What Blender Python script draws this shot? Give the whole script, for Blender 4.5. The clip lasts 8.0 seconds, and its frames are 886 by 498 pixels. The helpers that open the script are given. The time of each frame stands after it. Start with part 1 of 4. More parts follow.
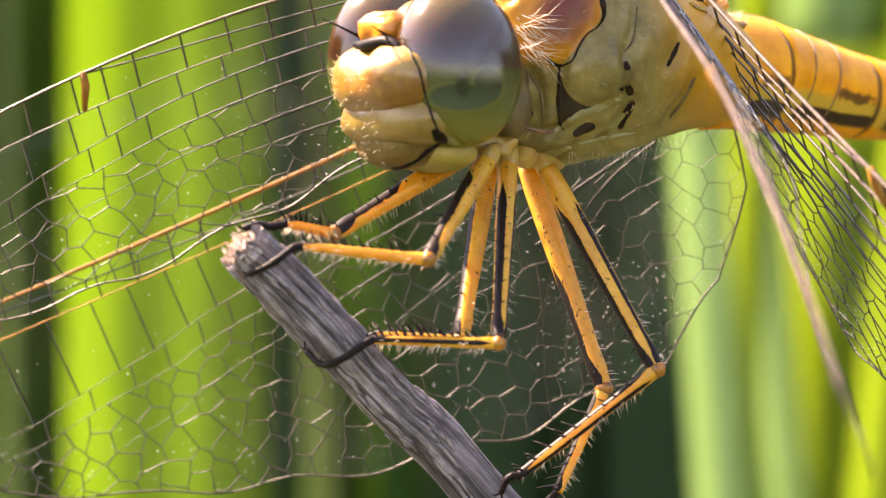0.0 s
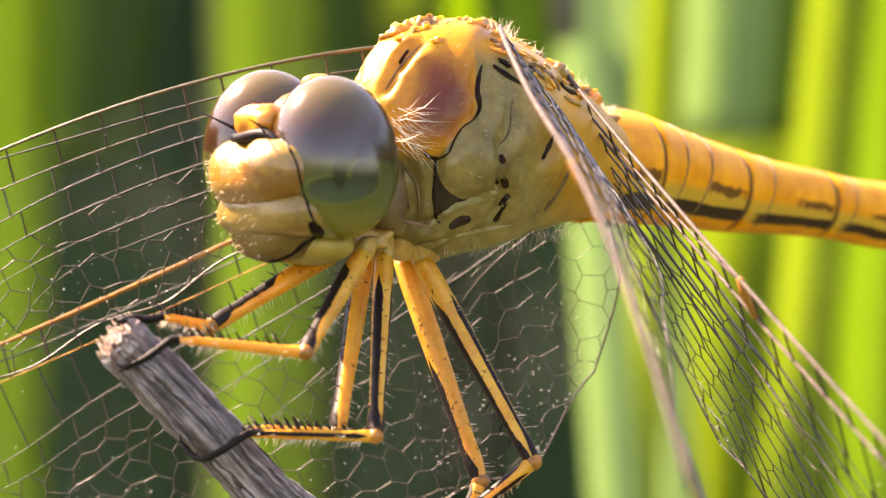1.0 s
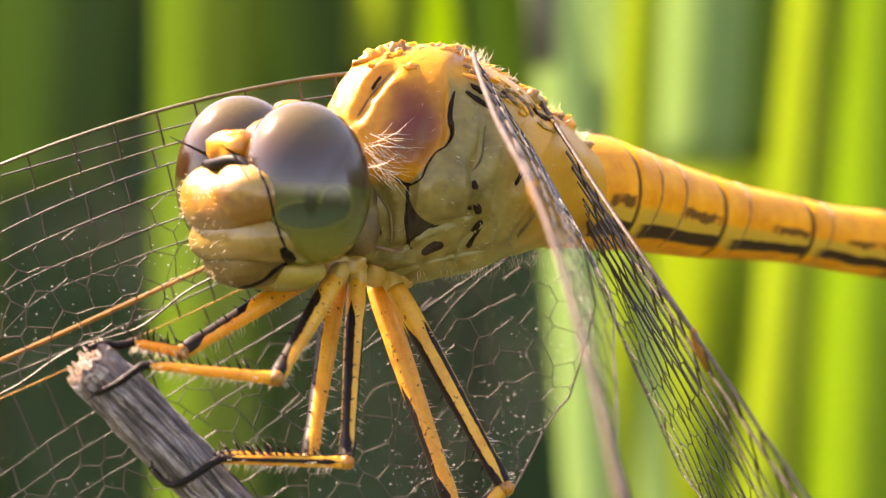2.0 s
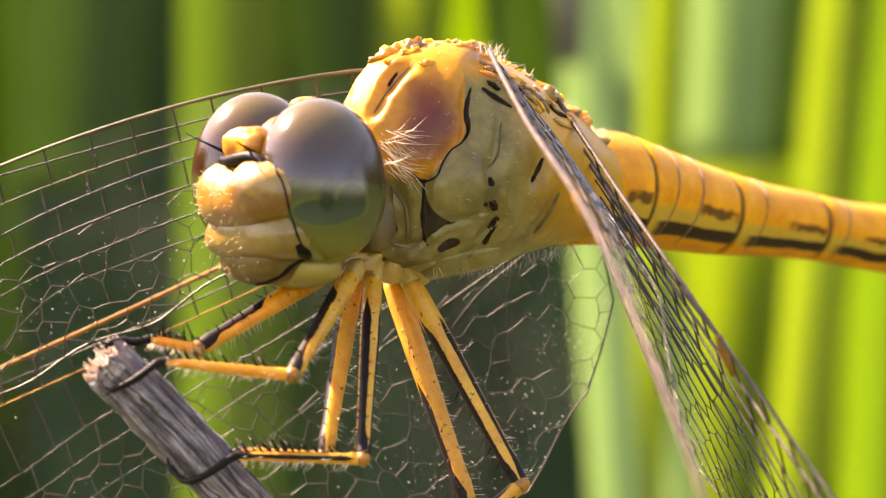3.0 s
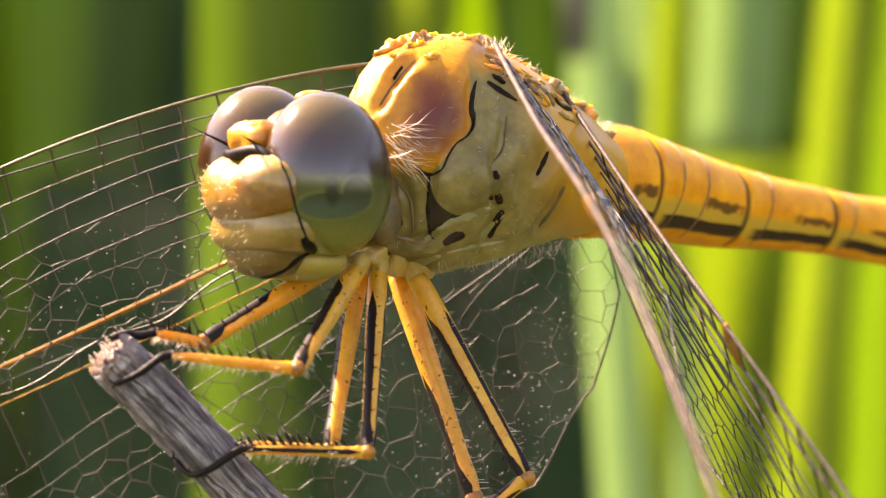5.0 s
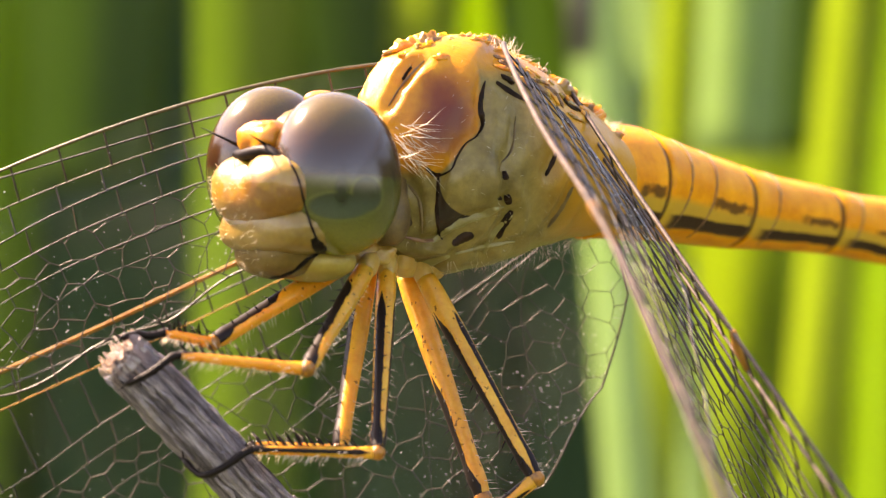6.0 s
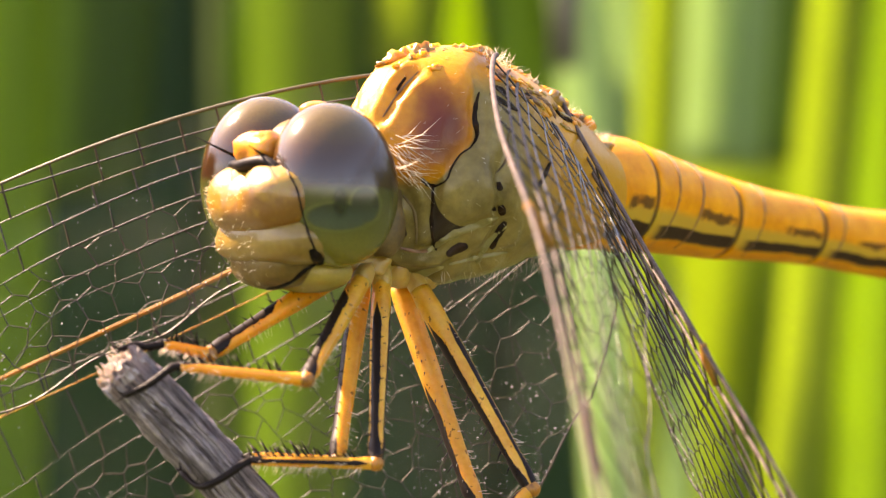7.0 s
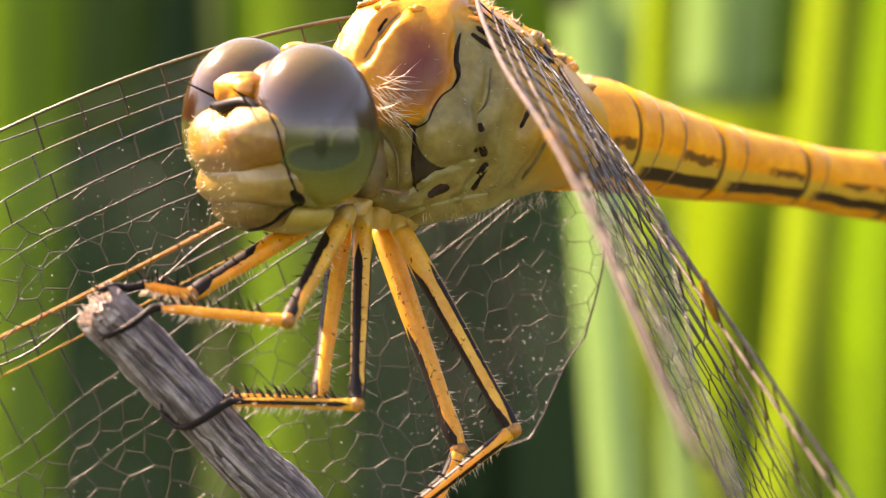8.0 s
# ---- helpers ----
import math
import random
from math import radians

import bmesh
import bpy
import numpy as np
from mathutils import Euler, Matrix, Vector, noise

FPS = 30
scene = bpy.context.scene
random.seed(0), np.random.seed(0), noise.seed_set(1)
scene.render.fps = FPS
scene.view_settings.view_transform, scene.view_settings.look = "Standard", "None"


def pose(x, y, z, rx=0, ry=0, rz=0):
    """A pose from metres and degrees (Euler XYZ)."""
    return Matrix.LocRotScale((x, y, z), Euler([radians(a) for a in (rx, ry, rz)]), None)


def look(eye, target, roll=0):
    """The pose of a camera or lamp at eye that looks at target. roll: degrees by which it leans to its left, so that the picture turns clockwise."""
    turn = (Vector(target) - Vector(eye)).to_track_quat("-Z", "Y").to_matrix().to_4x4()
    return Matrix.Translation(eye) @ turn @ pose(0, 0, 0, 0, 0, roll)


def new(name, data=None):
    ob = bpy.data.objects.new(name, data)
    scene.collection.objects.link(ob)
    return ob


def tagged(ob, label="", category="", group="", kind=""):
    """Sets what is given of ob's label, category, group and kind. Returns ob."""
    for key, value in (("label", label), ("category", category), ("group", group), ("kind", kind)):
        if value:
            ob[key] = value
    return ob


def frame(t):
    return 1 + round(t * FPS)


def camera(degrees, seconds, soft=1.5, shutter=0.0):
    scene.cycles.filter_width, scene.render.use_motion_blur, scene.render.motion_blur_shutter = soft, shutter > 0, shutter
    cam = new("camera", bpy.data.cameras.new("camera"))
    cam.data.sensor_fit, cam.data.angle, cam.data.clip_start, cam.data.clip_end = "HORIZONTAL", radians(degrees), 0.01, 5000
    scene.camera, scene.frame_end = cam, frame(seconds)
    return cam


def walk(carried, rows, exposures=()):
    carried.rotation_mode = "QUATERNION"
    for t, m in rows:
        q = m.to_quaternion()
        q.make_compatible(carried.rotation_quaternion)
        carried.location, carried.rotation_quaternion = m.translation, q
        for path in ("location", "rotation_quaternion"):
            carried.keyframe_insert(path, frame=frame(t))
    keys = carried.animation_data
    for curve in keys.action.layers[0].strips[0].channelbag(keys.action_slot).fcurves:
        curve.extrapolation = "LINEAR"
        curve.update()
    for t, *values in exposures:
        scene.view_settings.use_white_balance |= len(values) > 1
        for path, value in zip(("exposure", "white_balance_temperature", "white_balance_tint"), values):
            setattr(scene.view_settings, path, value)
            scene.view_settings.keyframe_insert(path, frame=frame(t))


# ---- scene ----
# A dragonfly on a broken twig before reeds. Sizes in the tables below are millimetres.
MM = 0.001
EYE_Y = -72.0  # the camera's distance from the insect

cam = camera(18.0, 8.0, soft=1.25)
cam.data.dof.use_dof = True
cam.data.dof.focus_distance = 0.0705
cam.data.dof.aperture_fstop = 110.0
# seconds, tilt, pan in degrees
AIM = [
    (0.0, -1.898, 2.018), (0.1, -2.972, 1.459), (0.2, -2.810, 1.374), (0.3, -2.348, 1.035), (0.4, -1.470, 0.884),
    (0.5, -1.169, 0.514), (0.6, -0.637, 0.350), (0.7, -0.255, 0.116), (0.8, -0.046, 0.218), (0.9, -0.405, 0.134),
    (1.0, 0.000, 0.000), (1.1, 1.007, -0.086), (1.2, 1.169, -0.049), (1.3, 0.567, -0.336), (1.4, 0.185, -0.403),
    (1.5, 0.289, -0.256), (1.6, 0.382, -0.389), (1.7, 0.590, -0.551), (2.8, 0.266, -0.100), (2.9, 0.532, -0.082),
    (3.0, 0.463, 0.063), (3.1, 0.949, 0.126), (3.2, 1.099, 0.162), (3.3, 0.787, 0.271), (3.4, 0.556, 0.410),
    (3.5, 0.683, 0.472), (3.6, 0.625, 0.618), (3.7, 0.787, 0.815), (3.8, 0.833, 1.220), (3.9, 0.880, 0.977),
    (4.0, 0.625, 0.688), (4.1, 0.694, 0.398), (4.2, 0.868, -0.065), (4.3, 1.134, -0.389), (4.4, 1.157, -0.470),
    (4.5, 0.845, -0.181), (4.6, 0.567, 0.068), (4.7, 0.324, 0.225), (5.8, 0.567, 0.236), (5.9, 0.613, 0.265),
    (6.0, 0.336, 0.317), (6.1, 0.347, 0.324), (6.2, 0.428, 0.505), (6.3, 0.556, 0.535), (6.4, 0.694, 0.472),
    (6.5, -0.081, 0.236), (6.6, 0.081, -0.023), (6.7, 0.463, -0.063), (6.8, 0.810, -0.183), (6.9, 0.590, -0.292),
    (7.0, 0.556, -0.007), (7.1, 0.463, 0.252), (7.2, 0.208, 0.407), (7.3, 0.255, 0.285), (7.4, -0.012, 0.324),
    (7.5, 0.000, 0.329), (7.6, -0.012, 0.206), (7.7, 0.208, 0.083), (7.8, 0.035, 0.296), (7.9, -0.451, 0.336),
    (8.0, -0.648, 0.016),
]
walk(cam, [(t, pose(0, EYE_Y * MM, 0, 90 + up, 0, turn)) for t, up, turn in AIM],
     exposures=[(0.0, 2.63, 8050, 31), (1.0, 2.64, 8350, 31), (1.7, 2.58, 8450, 31), (2.8, 2.51, 8550, 30), (8.0, 2.51, 8550, 30)])

# ---- daylight ----
SUN = Vector((-0.61, 0.30, 0.76)).normalized()
world = bpy.data.worlds.new("sky")
scene.world = world
world.use_nodes = True
wn = world.node_tree
sky = wn.nodes.new("ShaderNodeTexSky")
sky.sky_type = "NISHITA"
sky.sun_disc = False
sky.sun_elevation = math.asin(SUN.z)
sky.sun_rotation = math.atan2(SUN.x, SUN.y)
wn.links.new(sky.outputs[0], wn.nodes["Background"].inputs[0])
wn.nodes["Background"].inputs[1].default_value = 0.125
sun = new("sun", bpy.data.lights.new("sun", "SUN"))
sun.data.energy = 5.0
sun.data.angle = radians(0.6)
sun.data.color = (1.0, 0.91, 0.76)
sun.matrix_world = look(SUN * 10, (0, 0, 0))


# ---- materials ----
class Mat:
    """A node material: m(type, **settings) makes a node, m.out is its surface shader."""

    def __init__(self, name):
        self.mat = bpy.data.materials.new(name)
        self.mat.use_nodes = True
        self.nt = self.mat.node_tree
        self.nt.nodes.clear()
        self.end = self.nt.nodes.new("ShaderNodeOutputMaterial")

    def put(self, node, key, value):
        socket = node.inputs[key]
        if isinstance(value, bpy.types.NodeSocket):
            self.nt.links.new(value, socket)
        else:
            socket.default_value = value

    def node(self, kind, ins=None, **props):
        n = self.nt.nodes.new("ShaderNode" + kind)
        if "operation" in props:
            n.operation = props["operation"]
        if "data_type" in props:
            n.data_type = props["data_type"]
        if "interpolation_type" in props:
            n.interpolation_type = props["interpolation_type"]
        if "attribute_name" in props:
            n.attribute_name = props["attribute_name"]
        for k, v in (ins or {}).items():
            self.put(n, k, v)
        return n

    def coords(self):
        tc = self.node("TexCoord")
        return self.node("VectorMath", {0: tc.outputs["Object"], 1: (1000, 1000, 1000)}, operation="MULTIPLY").outputs[0]

    def noise(self, vec, scale, detail=3, rough=0.55):
        return self.node("TexNoise", {"Vector": vec, "Scale": scale, "Detail": detail, "Roughness": rough}).outputs["Fac"]

    def ramp(self, fac, *stops):
        n = self.node("ValToRGB", {"Fac": fac})
        while len(n.color_ramp.elements) < len(stops):
            n.color_ramp.elements.new(0.5)
        for e, (p, c) in zip(n.color_ramp.elements, stops):
            e.position, e.color = p, (*c, 1)
        return n.outputs[0]

    def math(self, op, a, b=0.0, c=0.0):
        n = self.node("Math", operation=op)
        for i, v in enumerate((a, b, c)):
            self.put(n, i, v)
        return n.outputs[0]

    def step(self, x, lo, hi):
        n = self.node("MapRange", {"Value": x, "From Min": lo, "From Max": hi}, interpolation_type="SMOOTHSTEP")
        return n.outputs[0]

    def mix(self, fac, a, b):
        n = self.node("Mix", data_type="RGBA")
        self.put(n, 0, fac)
        for k, v in ((6, a), (7, b)):
            self.put(n, k, (*v, 1) if isinstance(v, tuple) else v)
        return n.outputs[2]

    def bump(self, height, dist, strength=0.6):
        return self.node("Bump", {"Height": height, "Distance": dist, "Strength": strength}).outputs[0]

    def skin(self, color, rough=0.4, sss=0.0, radius=0.5, normal=None, coat=0.0, metal=0.0, spec=0.5):
        n = self.node("BsdfPrincipled", {"Roughness": rough, "Coat Weight": coat, "Metallic": metal, "Specular IOR Level": spec})
        self.put(n, "Base Color", (*color, 1) if isinstance(color, tuple) else color)
        if sss:
            self.put(n, "Subsurface Weight", sss)
            self.put(n, "Subsurface Radius", (1.0, 0.55, 0.2))
            self.put(n, "Subsurface Scale", radius * MM)
        if normal is not None:
            self.put(n, "Normal", normal)
        return n.outputs[0]

    def thin(self, shader, color, amount):
        """Adds light that shines through."""
        tr = self.node("BsdfTranslucent", {"Color": (*color, 1) if isinstance(color, tuple) else color}).outputs[0]
        return self.node("MixShader", {0: amount, 1: shader, 2: tr}).outputs[0]

    def done(self, shader):
        self.nt.links.new(shader, self.end.inputs["Surface"])
        return self.mat


def xyz(m, vec):
    n = m.node("SeparateXYZ", {0: vec})
    return n.outputs[0], n.outputs[1], n.outputs[2]


def mottled(name, dark, light, scale, rough=0.4, sss=0.0, bump=0.0, coat=0.0, through_amount=0.0, radius=0.5, spec=0.5):
    m = Mat(name)
    v = m.coords()
    big, fine = m.noise(v, scale), m.noise(v, scale * 7, 4)
    fac = m.math("ADD", m.math("MULTIPLY", big, 0.7), m.math("MULTIPLY", fine, 0.3))
    col = m.ramp(fac, (0.3, dark), (0.7, light))
    nrm = m.bump(fine, bump * MM) if bump else None
    sh = m.skin(col, m.math("ADD", m.math("MULTIPLY", fine, 0.25), rough - 0.12), sss, radius, nrm, coat, 0.0, spec)
    if through_amount:
        sh = m.thin(sh, col, through_amount)
    return m.done(sh)


def eye_material():
    m = Mat("compound_eye")
    v = m.coords()
    x, y, z = xyz(m, v)
    n = m.noise(v, 0.9, 2)
    zz = m.math("ADD", z, m.math("MULTIPLY", n, 0.12))
    upper = m.ramp(m.step(zz, 0.0, 2.0), (0.0, (0.034, 0.012, 0.004)), (0.45, (0.058, 0.027, 0.006)), (1.0, (0.105, 0.070, 0.012)))
    lower = m.ramp(m.step(zz, -2.0, 0.0), (0.0, (0.165, 0.155, 0.014)), (0.5, (0.085, 0.090, 0.013)), (1.0, (0.052, 0.056, 0.012)))

    def spot(cx, cz, rx, rz):
        a = m.math("MULTIPLY", m.math("SUBTRACT", x, cx), 1 / rx)
        b = m.math("MULTIPLY", m.math("SUBTRACT", z, cz), 1 / rz)
        return m.math("ADD", m.math("MULTIPLY", a, a), m.math("MULTIPLY", b, b))
    pale = m.step(m.math("MINIMUM", spot(0.12, -0.80, 0.72, 0.30), spot(0.76, -0.52, 0.32, 0.40)), 1.25, 0.8)
    rim = m.math("MINIMUM", spot(0.12, -0.80, 0.72, 0.30), spot(0.76, -0.52, 0.32, 0.40))
    rim = m.math("MULTIPLY", m.step(rim, 0.9, 1.25), m.step(rim, 1.75, 1.3))
    lower = m.mix(m.math("MULTIPLY", rim, 0.25), lower, (0.13, 0.15, 0.035))
    lower = m.mix(pale, lower, m.ramp(m.step(z, -1.1, -0.3), (0.0, (0.048, 0.072, 0.036)), (0.4, (0.032, 0.050, 0.026)), (0.75, (0.020, 0.030, 0.010))))
    lower = m.mix(m.step(spot(0.17, -0.45, 0.15, 0.30), 2.2, 0.0), lower, (0.008, 0.014, 0.006))
    col = m.mix(m.step(zz, -0.14, 0.06), lower, upper)
    # thousands of tiny domed lenses spread the sun's reflection into a round spot
    facet = m.node("TexVoronoi", {"Vector": v, "Scale": 30.0}).outputs["Distance"]
    col = m.mix(m.math("MULTIPLY", m.step(facet, 0.3, 0.6), 0.25), col, (0.02, 0.012, 0.006))
    sh = m.skin(col, 0.6, 0.1, 0.3, None, 1.0, 0.0, 0.0)
    cell = m.node("TexVoronoi", {"Vector": v, "Scale": 60.0}).outputs["Distance"]
    m.put(sh.node, "Coat Normal", m.bump(m.math("MULTIPLY", cell, cell), 0.0017 * MM))
    m.put(sh.node, "Coat Roughness", 0.12)
    m.put(sh.node, "Coat IOR", 1.61)
    return m.done(sh)


def thorax_material():
    m = Mat("thorax_skin")
    v = m.coords()
    x, y, z = xyz(m, v)
    big, fine = m.noise(v, 0.8, 3), m.noise(v, 6, 4)
    wob = m.math("MULTIPLY", m.math("SUBTRACT", big, 0.5), 0.5)
    pale = m.ramp(m.math("ADD", m.math("MULTIPLY", big, 0.75), m.math("MULTIPLY", fine, 0.25)), (0.36, (0.115, 0.080, 0.016)), (0.64, (0.265, 0.192, 0.05)))
    rear = m.step(m.math("ADD", m.math("ADD", x, wob), m.math("MULTIPLY", z, 0.25)), 2.5, 4.2)
    pale = m.mix(rear, pale, (0.50, 0.225, 0.010))
    tan = m.ramp(m.math("ADD", m.math("MULTIPLY", big, 0.8), m.math("MULTIPLY", fine, 0.2)), (0.34, (0.44, 0.14, 0.001)), (0.66, (0.66, 0.28, 0.006)))
    dx = m.math("SUBTRACT", x, -0.05)
    dz = m.math("SUBTRACT", z, 3.8)
    d = m.math("ADD", m.math("MULTIPLY", dx, dx), m.math("MULTIPLY", m.math("MULTIPLY", dz, dz), 0.45))
    tan = m.mix(m.step(m.math("ADD", d, wob), 0.8, 0.0), tan, (0.13, 0.018, 0.002))
    edge = m.math("MINIMUM", 0.86, m.math("SUBTRACT", m.math("MULTIPLY", z, 0.86), 2.06))
    edge = m.math("SUBTRACT", m.math("ADD", x, m.math("MULTIPLY", wob, 0.3)), edge)
    front = m.math("MULTIPLY", m.step(edge, 0.05, -0.10), m.step(m.math("ADD", z, wob), 2.1, 2.5))
    top = m.step(m.math("ADD", z, wob), 4.6, 5.3)
    col = m.mix(m.math("MAXIMUM", front, top), pale, tan)
    # the black wedge below the round plate of the flank
    lobe_x = m.math("MULTIPLY", m.math("SUBTRACT", x, 0.68), 1 / 0.84)
    lobe_z = m.math("MULTIPLY", m.math("SUBTRACT", z, 2.10), 1 / 0.86)
    lobe = m.math("ADD", m.math("MULTIPLY", lobe_x, lobe_x), m.math("MULTIPLY", lobe_z, lobe_z))
    wedge = m.math("MULTIPLY", m.step(m.math("ADD", lobe, m.math("MULTIPLY", wob, 0.3)), 0.98, 1.06), m.step(x, -0.27, -0.20))
    wedge = m.math("MULTIPLY", wedge, m.math("MULTIPLY", m.step(x, 0.92, 0.70), m.step(z, 2.30, 2.10)))
    belt = m.math("SUBTRACT", z, m.math("ADD", 0.72, m.math("MULTIPLY", m.math("ADD", x, 0.1), 0.58)))
    wedge = m.math("MULTIPLY", wedge, m.step(belt, 0.0, 0.06))
    col = m.mix(m.math("MULTIPLY", wedge, 0.97), col, (0.022, 0.011, 0.006))
    sh = m.skin(col, m.math("ADD", m.math("MULTIPLY", fine, 0.2), 0.28), 0.12, 0.3, m.bump(m.math("ADD", fine, m.math("MULTIPLY", m.noise(v, 22, 3), 0.5)), 0.03 * MM), 0.22, 0.0, 0.25)
    m.put(sh.node, "Coat Roughness", 0.17)
    return m.done(sh)


def face_material():
    """Cream skin with orange-brown blotches."""
    m = Mat("face_skin")
    v = m.coords()
    big, mid, fine = m.noise(v, 0.9, 2), m.noise(v, 2.6, 4, 0.65), m.noise(v, 9, 4)
    blot = m.math("ADD", m.math("MULTIPLY", big, 0.6), m.math("MULTIPLY", mid, 0.4))
    x, y, z = xyz(m, v)
    blot = m.math("ADD", blot, m.math("MULTIPLY", m.math("SUBTRACT", m.step(z, 1.5, 2.6), 0.5), 0.16))
    col = m.ramp(blot, (0.42, (0.17, 0.065, 0.002)), (0.52, (0.26, 0.125, 0.003)), (0.61, (0.28, 0.158, 0.007)), (0.72, (0.28, 0.180, 0.020)))
    col = m.mix(m.math("MULTIPLY", m.step(fine, 0.55, 0.68), 0.3), col, (0.22, 0.09, 0.02))
    nrm = m.bump(m.math("ADD", mid, m.math("MULTIPLY", fine, 0.2)), 0.04 * MM, 0.6)
    sh = m.skin(col, m.math("ADD", m.math("MULTIPLY", fine, 0.3), 0.24), 0.3, 0.4, nrm, 0.55)
    m.put(sh.node, "Coat Roughness", 0.12)
    return m.done(sh)


def abdomen_material():
    m = Mat("abdomen_skin")
    v = m.coords()
    big, fine = m.noise(v, 1.1, 3), m.noise(v, 7, 4)
    u = m.node("Attribute", attribute_name="along").outputs["Fac"]
    a = m.node("Attribute", attribute_name="around").outputs["Fac"]
    wob = m.math("MULTIPLY", m.math("SUBTRACT", big, 0.5), 0.16)
    a2 = m.math("ADD", a, wob)
    col = m.ramp(m.math("ADD", m.math("MULTIPLY", big, 0.7), m.math("MULTIPLY", fine, 0.3)), (0.34, (0.58, 0.18, 0.001)), (0.66, (0.80, 0.325, 0.005)))
    pale = m.math("MULTIPLY", m.step(a2, -0.14, -0.34), m.step(a2, -0.84, -0.66))
    col = m.mix(m.math("MULTIPLY", pale, 0.85), col, (0.42, 0.27, 0.03))
    low = m.math("MULTIPLY", m.step(a2, -0.48, -0.53), m.step(a2, -0.80, -0.74))
    low = m.math("MULTIPLY", low, m.step(m.math("ADD", u, wob), 0.04, 0.2))
    a2 = m.math("ADD", a2, m.math("MULTIPLY", m.math("SUBTRACT", m.noise(v, 3.2, 4), 0.5), 0.28))
    dash = m.math("MULTIPLY", m.step(a2, -0.02, -0.10), m.step(a2, -0.30, -0.22))
    dash = m.math("MULTIPLY", dash, m.step(m.math("ADD", u, m.math("MULTIPLY", wob, 2.0)), 0.45, 0.58))
    dash = m.math("MULTIPLY", dash, m.math("MULTIPLY", m.step(u, 0.97, 0.9), m.step(big, 0.33, 0.45)))
    ring = m.math("MAXIMUM", m.step(u, 0.93, 0.96), m.step(u, 0.02, 0.0))
    ring = m.math("MAXIMUM", ring, m.step(a, 0.955, 0.985))
    dark = m.math("MAXIMUM", m.math("MAXIMUM", low, m.math("MULTIPLY", dash, 0.85)), m.math("MULTIPLY", ring, 0.8))
    col = m.mix(dark, col, (0.035, 0.015, 0.006))
    sh = m.skin(col, m.math("ADD", m.math("MULTIPLY", fine, 0.2), 0.32), 0.2, 0.4, m.bump(fine, 0.02 * MM), 0.0, 0.0, 0.15)
    return m.done(sh)


def leg_material():
    """Golden skin, black where the stripe runs."""
    m = Mat("leg_skin")
    v = m.coords()
    big, fine = m.noise(v, 1.3, 3), m.noise(v, 9, 4)
    col = m.ramp(m.math("ADD", m.math("MULTIPLY", big, 0.7), m.math("MULTIPLY", fine, 0.3)), (0.3, (0.62, 0.27, 0.010)), (0.7, (0.84, 0.47, 0.045)))
    band = m.node("Attribute", attribute_name="stripe").outputs["Fac"]
    band = m.step(m.math("ADD", band, m.math("MULTIPLY", m.math("SUBTRACT", fine, 0.5), 0.5)), -0.12, 0.12)
    band = m.math("MAXIMUM", band, m.math("MULTIPLY", m.step(m.noise(v, 5.0, 2), 0.66, 0.70), 0.7))
    black = m.skin((0.010, 0.005, 0.003), 0.5, spec=0.18)
    gold = m.thin(m.skin(col, m.math("ADD", m.math("MULTIPLY", fine, 0.25), 0.24), 0.4, 0.4, m.bump(fine, 0.015 * MM), 0.2), col, 0.3)
    return m.done(m.node("MixShader", {0: band, 1: gold, 2: black}).outputs[0])


def membrane_material():
    m = Mat("wing_membrane")
    v = m.coords()
    clear = m.node("BsdfTransparent", {"Color": (0.97, 0.98, 0.97, 1)}).outputs[0]
    n = m.noise(v, 0.35, 3)
    film = m.ramp(m.noise(v, 0.25, 2), (0.35, (0.9, 0.75, 0.6)), (0.5, (0.65, 0.9, 0.8)), (0.65, (0.75, 0.7, 1.0)))
    gloss = m.node("BsdfGlossy", {"Color": film, "Roughness": 0.22, "Normal": m.bump(n, 0.1 * MM, 0.3)}).outputs[0]
    haze = m.node("BsdfTranslucent", {"Color": (0.75, 0.78, 0.7, 1)}).outputs[0]
    fr = m.node("Fresnel", {"IOR": 1.45}).outputs[0]
    a = m.node("MixShader", {0: m.math("MULTIPLY", m.step(n, 0.3, 0.75), m.math("ADD", 0.004, m.math("MULTIPLY", m.step(xyz(m, v)[0], 11.0, 5.0), 0.014))), 1: clear, 2: haze}).outputs[0]
    b = m.node("MixShader", {0: m.math("MINIMUM", m.math("MULTIPLY", fr, 0.2), 0.012), 1: a, 2: gloss}).outputs[0]
    return m.done(b)


def leaf_material(name, dark, light, glow, amount=0.5):
    """A reed leaf with parallel ribs; light shines through it."""
    m = Mat(name)
    v = m.coords()
    x, y, z = xyz(m, v)
    streak = m.node("VectorMath", {0: v, 1: (1.0, 1.0, 0.02)}, operation="MULTIPLY").outputs[0]
    ribs, big = m.noise(streak, 1.3, 3), m.noise(v, 0.03, 3)
    fac = m.math("ADD", m.math("MULTIPLY", ribs, 0.6), m.math("MULTIPLY", big, 0.4))
    col = m.ramp(fac, (0.32, dark), (0.68, light))
    lit = m.mix(fac, glow, tuple(min(1, c * 1.5) for c in glow))
    return m.done(m.thin(m.skin(col, 0.6, normal=m.bump(ribs, 0.1 * MM), spec=0.12), lit, amount))


